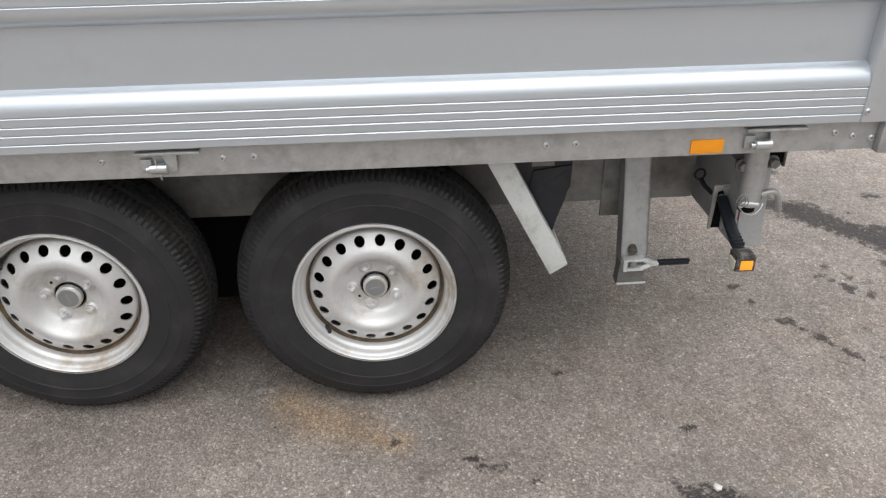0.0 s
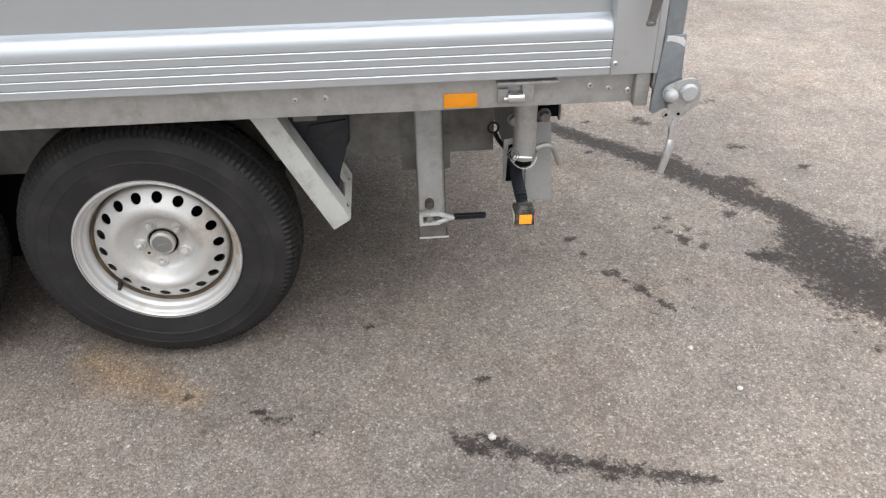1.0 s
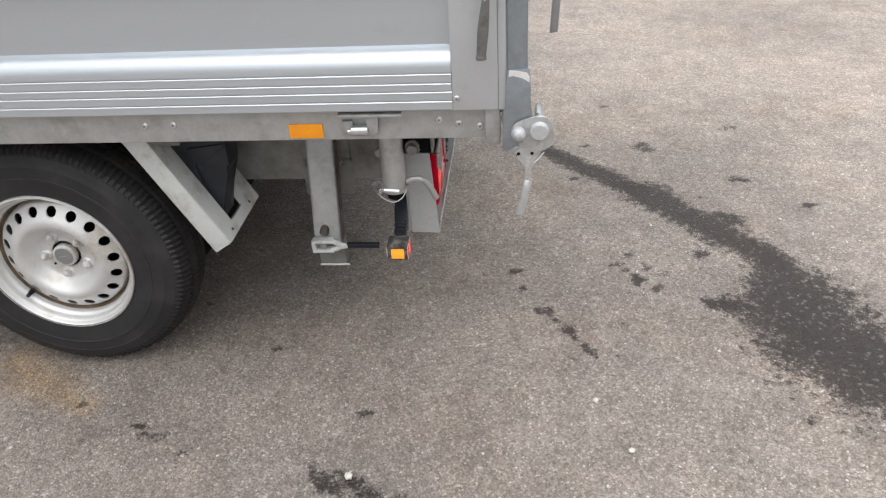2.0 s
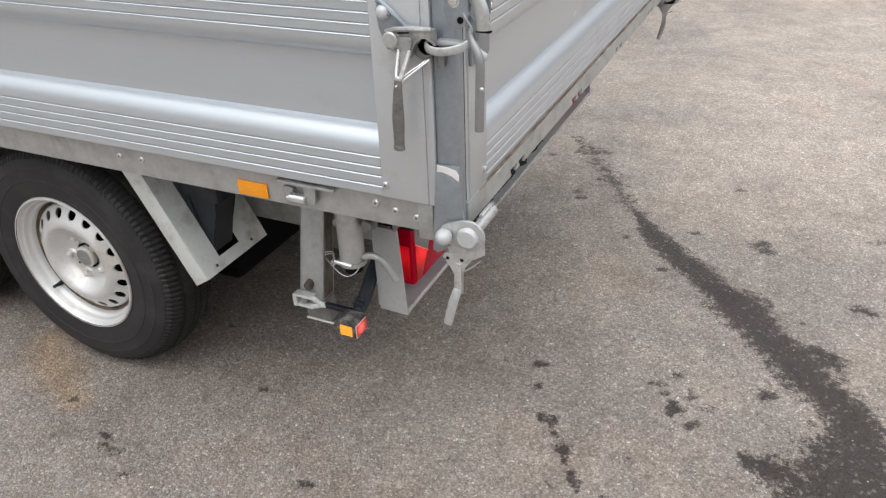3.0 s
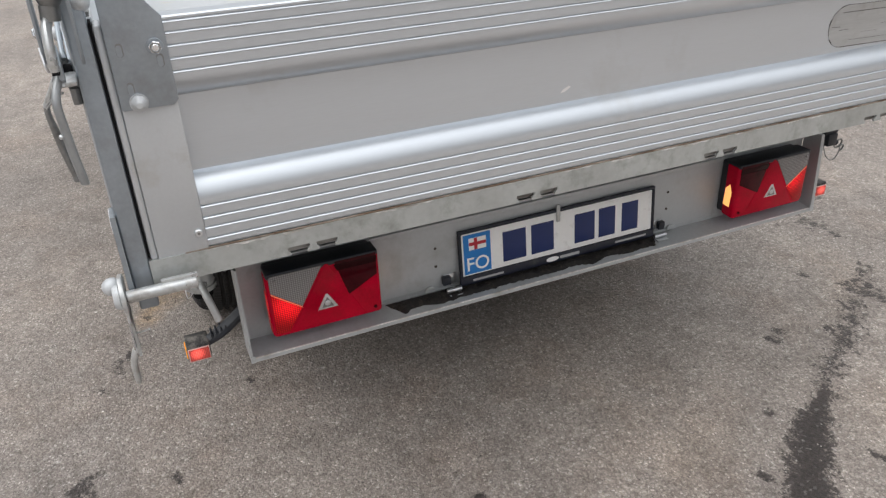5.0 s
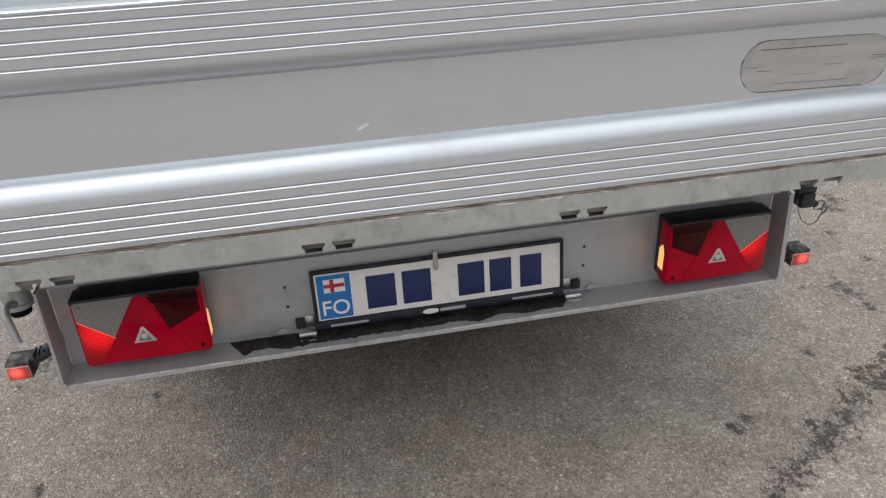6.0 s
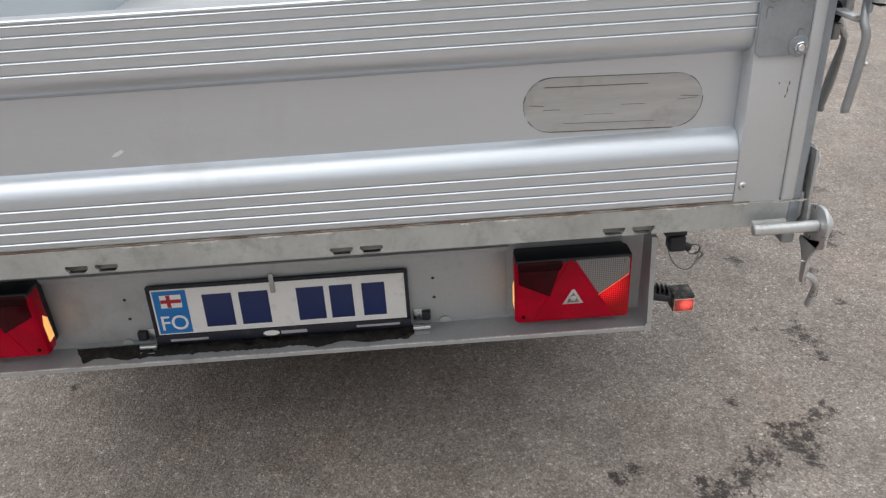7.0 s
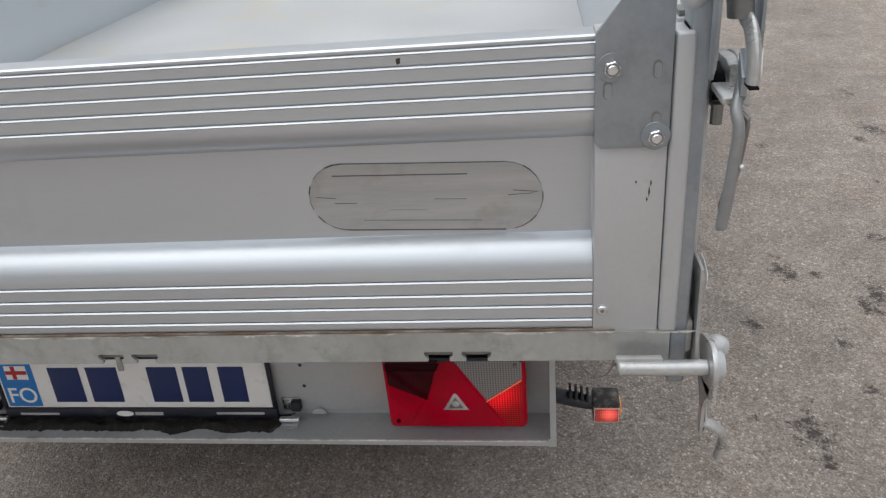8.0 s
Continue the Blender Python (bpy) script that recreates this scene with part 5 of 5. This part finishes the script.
    marker = part("marker_lamp", Shape(mir).box(1.112, 1.160, 1.866, 1.912, 0.409, 0.450, 0.004), DUSTY, trailer, "small dusty black side marker lamp, lit")
    arm = Shape(mir)
    arm.sweep([(1.138, 1.908, 0.434), (1.138, 1.940, 0.443), (1.136, 1.990, 0.456), (1.134, 2.020, 0.470)] if mir else [(1.138, 1.908, 0.438), (1.137, 1.940, 0.452), (1.133, 1.985, 0.482), (1.130, 2.040, 0.522)], [0.013, 0.0155, 0.0155, 0.0135], 12, 0.8, (0, 0, 1))
    for r in range(4):
        arm.box(1.124, 1.150, 1.918 + 0.010 * r, 1.9225 + 0.010 * r, 0.446 + 0.003 * r, 0.460 + 0.003 * r, 0.001)
    part("rubber_arm", arm, BLACK, marker, "black ribbed rubber arm")
    part("amber_lens", Shape(mir).box(1.122, 1.152, 1.8635, 1.8675, 0.415, 0.440, 0.0018), AMBER_LIT, marker, "lit amber lens")
    part("red_lens", Shape(mir).box(1.1585, 1.1625, 1.869, 1.909, 0.413, 0.440, 0.0018), MARK_RED, marker, "lit red lens")
    part("lens_frame", Shape(mir).box(1.1583, 1.1608, 1.8675, 1.9105, 0.4105, 0.4425, 0.001), PINK, marker, "pale pink frame of the red lens")
    part("pale_lens", Shape(mir).box(1.1095, 1.1135, 1.872, 1.904, 0.414, 0.438, 0.0015), PALE_LENS, marker, "pale front lens")

# ---- the lamp tray under the tail ----
tray = part("lamp_tray", Shape().prism([(1.148, 0.622), (1.148, 0.4175), (1.2225, 0.4135), (1.2225, 0.4215), (1.2185, 0.4220), (1.1525, 0.4245), (1.1525, 0.618), (1.185, 0.618), (1.185, 0.622)],
            "y", 1.987, 3.4835, 0.0009), TRAY, trailer, "dusty grey steel lamp tray")
for mir in (False, True):
    part("tray_end", Shape(mir).prism([(1.1555, 0.4145), (1.2225, 0.4125), (1.210, 0.624), (1.1555, 0.624)], "y", 1.9765 if mir else 1.9815, 1.9865).box(1.2185, 1.2235, 1.9770 if mir else 1.9820, 1.9905, 0.4130, 0.429), TRAY, tray)
part("cover_panel", Shape().box(1.1535, 1.1565, 2.268, 3.202, 0.4365, 0.590, 0.001).box(1.1535, 1.162, 2.262, 3.208, 0.590, 0.599, 0.001), PANEL_GREY, tray, "grey painted cover panel")
# pale strip paints the lip's wear and the highlight along it
part("bright_lip", Shape().box(1.2196, 1.2230, 1.9915, 3.4785, 0.4217, 0.4240, 0.0006), GALV_LIGHT, tray, "pale strip painting wear and highlight on the lip")
# dark discs stand for the shaded holes in the panel
for hy in (2.419, 3.051):
    for hz in (0.536, 0.490):
        part("hole", Shape().rod((1.1562, hy, hz), (1.1571, hy, hz), 0.0035, 10), DARK, tray)
for hy in (2.452, 3.021):
    part("plate_hinge", Shape().rod((1.181, hy - 0.018, 0.4335), (1.181, hy + 0.018, 0.4335), 0.0055, 12, None, 0.001).box(1.176, 1.196, hy - 0.016, hy + 0.016, 0.4245, 0.4275, 0.001)
         .box(1.1565, 1.160, hy - 0.016, hy + 0.016, 0.437, 0.464, 0.001), ZINC, tray, "bright zinc hinge")
    part("rubber_plug", Shape().box(1.1575, 1.172, hy + 0.002 if hy > 2.7 else hy - 0.022, hy + 0.020 if hy > 2.7 else hy - 0.002, 0.442, 0.463, 0.003), BLACK, tray)
    e = hy + 0.05 if hy > 2.7 else hy - 0.05
    part("bump_stop", Shape().prism(circle(e, 0.4300, 0.013, 12, 0, 180), "x", 1.157, 1.163, 0.001), PANEL_GREY, tray)

dirt = Shape()
ny, nx = 150, 10
pts = []
for i in range(ny + 1):
    y = 2.292 + 0.73 * i / ny
    for j in range(nx + 1):
        e = min(1, i / 6, (ny - i) / 6)
        ragged = -0.004 + 0.012 * noise.noise((y * 18, 0.0, 0)) + 0.007 * noise.noise((y * 60, 3.0, 0)) + 0.004 * noise.noise((y * 170, 5.0, 0))
        x = 1.158 + (0.048 * e + ragged) * j / nx
        edge_h = min(1.0, 4 * j / nx, 5 * (nx - j) / nx) * e
        h = max(-0.002, 0.0055 + 0.0075 * noise.noise((y * 40, x * 60, 1)) + 0.003 * noise.noise((y * 150, x * 150, 2)))
        pts.append((x, y, 0.4220 + 0.003 * (1.2165 - x) / 0.064 + (h + 0.001) * edge_h))
dirt.add(pts, [[i * (nx + 1) + j, (i + 1) * (nx + 1) + j, (i + 1) * (nx + 1) + j + 1, i * (nx + 1) + j + 1] for i in range(ny) for j in range(nx)])
part("dirt", dirt, MUD, tray, "black dirt lying along the shelf", 80)


def tail_lamp(mir):
    """Local u runs from the inner (0) to the outer (1) end, v upwards."""
    yin, yout, z0, z1 = (2.257, 2.024, 0.4475, 0.5960) if mir else (2.269, 2.035, 0.4530, 0.6035)
    def at(u, v):
        return (yin + (yout - yin) * u, z0 + (z1 - z0) * v)
    def seg(pts, a, b, bev=0.0012):
        return Shape(mir).prism([at(u, v) for u, v in pts], "x", a, b, bev)
    lamp = part("tail_lamp", Shape(mir).box(1.1535, 1.1960, yout + 0.004, yin - 0.004, z0 + 0.004, z1 - 0.004, 0.006), BLACK, trailer, "lit tail lamp with red and clear lenses")
    part("red_lens", Shape(mir).box(1.1740, 1.2190, yout, yin, z0, z1 - 0.003, 0.0095, 4), RED, lamp, "glossy red lens")
    # black strip paints the shadow along the top of the lens
    part("top_shade", Shape(mir).box(1.1735, 1.2192, yout + 0.0015, yin - 0.0015, z1 - 0.0115, z1, 0.0035, 3), BLACK, lamp, "black strip painting the shadow over the lens top")
    part("dark_lens", seg([(0.03, 0.97), (0.40, 0.97), (0.30, 0.42), (0.03, 0.64)], 1.2188, 1.2202), RED_DARK, lamp, "dark unlit red lens")
    part("clear_lens", seg([(0.51, 0.965), (0.955, 0.965), (0.975, 0.93), (0.975, 0.72), (0.72, 0.42)], 1.2188, 1.2204), CLEAR, lamp, "grey ribbed clear lens")
    part("lit_lens", seg([(0.725, 0.395), (0.975, 0.69), (0.975, 0.10), (0.955, 0.07), (0.86, 0.07)], 1.2188, 1.2204), RED_LIT, lamp, "lit bright red lens")
    part("triangle", seg([(0.46, 0.965), (0.49, 0.965), (0.84, 0.06), (0.16, 0.06)], 1.2188, 1.2198), RED, lamp)
    # strip paints shade and the rail's dark reflection on the upper lens
    part("lens_top_shade", seg([(0.025, 0.835), (0.385, 0.835), (0.41, 0.925), (0.025, 0.925)], 1.2199, 1.2206), RED_SHADE, lamp, "dark red strip painting the shaded upper lens")
    part("lens_edge", seg([(0.715, 0.390), (0.720, 0.415), (0.972, 0.712), (0.972, 0.690)], 1.2199, 1.2210, 0.0004), HOT_EDGE, lamp, "glowing orange seam between the lenses")
    part("badge_mount", seg([(0.41, 0.29), (0.59, 0.29), (0.51, 0.515), (0.49, 0.515)], 1.2196, 1.2210), ZINC, lamp, "small chrome triangle")
    part("badge_field", seg([(0.445, 0.312), (0.555, 0.312), (0.503, 0.465), (0.497, 0.465)], 1.2209, 1.2214, 0.0003), CAST_DARK, lamp)
    part("badge", Shape(mir).ball((1.2213, at(0.50, 0.0)[0], at(0, 0.375)[1]), 0.002, 0.0062, 0.0062), ZINC, lamp)
    for u, v in ((0.07, 0.12), (0.93, 0.90)):
        screw(lamp, (1.2192, *at(u, v)), (1, 0, 0), 0.0035, RED_DARK if u < 0.5 else CLEAR, mirror=mir)
    part("lit_side", Shape(mir).box(1.1840, 1.2080, yout - 0.0006, yout + 0.004, z0 + 0.012, z0 + 0.100, 0.0005), RED_LIT, lamp, "glowing red side of the lens")
    part("side_window", Shape(mir).prism([(1.180, 0.478), (1.202, 0.477), (1.204, 0.518), (1.1960, 0.538), (1.182, 0.524)], "y", yin - 0.0050, yin + 0.0006, 0.0004), WARM, lamp, "warm lit side window")


for mir in (False, True):
    tail_lamp(mir)

# ---- number plate ----
plate = new("number_plate")
plate.parent = trailer
tagged(plate, "white number plate in a navy holder")
plate.matrix_basis = pose(1.1690, 2.735, 0.502, 0, -5.0, 0)


def flat(name, y0, y1, z0, z1, x0, x1, mat, label="", bevel=0.0):
    return part(name, Shape().box(x0, x1, y0, y1, z0, z1, bevel), mat, plate, label)


flat("holder_back", -0.265, 0.265, -0.067, 0.066, -0.004, 0.0015, NAVY, "navy plastic holder", 0.002)
flat("holder_rim", -0.265, 0.265, 0.0585, 0.066, 0.0016, 0.0065, NAVY, "", 0.002)
flat("holder_rim", -0.265, 0.265, -0.067, -0.0465, 0.0016, 0.0065, NAVY, "", 0.002)
flat("holder_rim", -0.265, -0.2585, -0.0463, 0.0583, 0.0016, 0.0065, NAVY, "", 0.002)
flat("holder_rim", 0.2585, 0.265, -0.0463, 0.0583, 0.0016, 0.0065, NAVY, "", 0.002)
flat("plate_sheet", -0.2575, 0.2575, -0.0455, 0.0575, 0.0016, 0.0036, WHITE, "white embossed sheet", 0.001)
flat("blue_band", -0.2535, -0.186, -0.0425, 0.0545, 0.0035, 0.0040, BLUE, "bright blue band")
flat("flag", -0.240, -0.197, 0.016, 0.045, 0.0039, 0.0043, WHITE, "white flag field")
flat("flag_cross", -0.227, -0.219, 0.0165, 0.0445, 0.0042, 0.0046, FLAG_RED)
flat("flag_cross", -0.2395, -0.1975, 0.0268, 0.0345, 0.0042, 0.0047, FLAG_RED)
for c, w in ((-0.125, 0.060), (-0.051, 0.060), (0.064, 0.056), (0.127, 0.047), (0.193, 0.047)):
    flat("character_bar", c - w / 2, c + w / 2, -0.033, 0.041, 0.0035, 0.0046, INK, "", 0.0006)
for c, w, z in ((-0.196, 0.078, -0.058), (0.196, 0.090, -0.056)):
    flat("small_bar", c - w / 2, c + w / 2, z - 0.0025, z + 0.0025, 0.0062, 0.0068, PRINT)
flat("small_bar", -0.006, 0.048, -0.0605, -0.0535, 0.0062, 0.0068, PRINT)
part("logo", Shape().prism([(0.0 + 0.017 * math.cos(a) - 0.026, -0.057 + 0.006 * math.sin(a)) for a in [2 * math.pi * i / 20 for i in range(20)]], "x", 0.0062, 0.0068), WHITE, plate, "small white oval mark")
text = bpy.data.curves.new("country_letters", "FONT")
text.body, text.size, text.extrude, text.align_x, text.offset = "FO", 0.046, 0.0003, "CENTER", 0.0003
holder = new("country_letters", text)
bpy.context.view_layer.update()
letters = bpy.data.meshes.new_from_object(holder.evaluated_get(bpy.context.evaluated_depsgraph_get()))
bpy.data.objects.remove(holder)
letters.materials.clear()
letters.materials.append(WHITE)
lo = new("country_letters", letters)
lo.parent = plate
lo.matrix_basis = pose(0.0043, -0.2195, -0.034, 90, 0, 90)
part("retaining_tab", Shape().box(0.003, 0.0085, -0.0145, -0.0045, 0.035, 0.078, 0.002), GALV, plate, "small grey steel tab")

# ---- loose stones ----
def pebble(r, seed):
    rnd = random.Random(seed)
    b = bmesh.new()
    bmesh.ops.create_icosphere(b, subdivisions=1, radius=r)
    for v in b.verts:
        v.co *= rnd.uniform(0.75, 1.15)
        v.co.z *= 0.7
    me = bpy.data.meshes.new("pebble")
    b.to_mesh(me)
    b.free()
    me.materials.append(PALE_STONE)
    return me


kinds = [pebble(0.008, i) for i in range(4)]
spots = ((1.025, 1.575, 1.4), (1.603, 1.846, 1.15), (1.675, 1.684, 1.15), (0.90, 1.93, 0.5), (1.33, 1.66, 0.5), (1.78, 2.42, 0.6), (1.30, 2.05, 0.45), (2.30, 2.75, 0.8), (1.52, 2.46, 0.5),
         (1.86, 2.70, 0.6), (0.70, 1.62, 0.5), (1.46, 2.83, 0.5), (0.50, 4.10, 0.6), (1.95, 2.05, 0.6), (0.18, 1.62, 0.5))
for i, (x, y, s) in enumerate(spots):
    ob = new("pebble", kinds[i % 4])
    ob.matrix_world = pose(x, y, 0.0035 * s, 0, 0, 47 * i) @ Matrix.Scale(s, 4)
    tagged(ob, "small pale stone lying on the asphalt", "stone", "loose stones")
rnd = np.random.RandomState(8)
pts, faces = [], []
for i in range(2600):
    x, y = rnd.uniform(-1.0, 3.2), rnd.uniform(0.7, 5.2)
    r = rnd.uniform(0.0012, 0.0032)
    k = len(pts)
    a = rnd.uniform(0, 6.28)
    pts += [(x + r * rnd.uniform(0.7, 1.2) * math.cos(a + q), y + r * rnd.uniform(0.7, 1.2) * math.sin(a + q), 0.0004) for q in (0, 1.57, 3.14, 4.71)]
    pts += [(x, y, r * rnd.uniform(0.7, 1.3))]
    faces += [(k, k + 1, k + 4), (k + 1, k + 2, k + 4), (k + 2, k + 3, k + 4), (k + 3, k, k + 4)]
me = bpy.data.meshes.new("grit")
me.from_pydata(pts, [], faces)
me.materials.append(STONE)
tagged(new("grit", me), "fine pale grit scattered over the asphalt", "grit", kind="stuff")
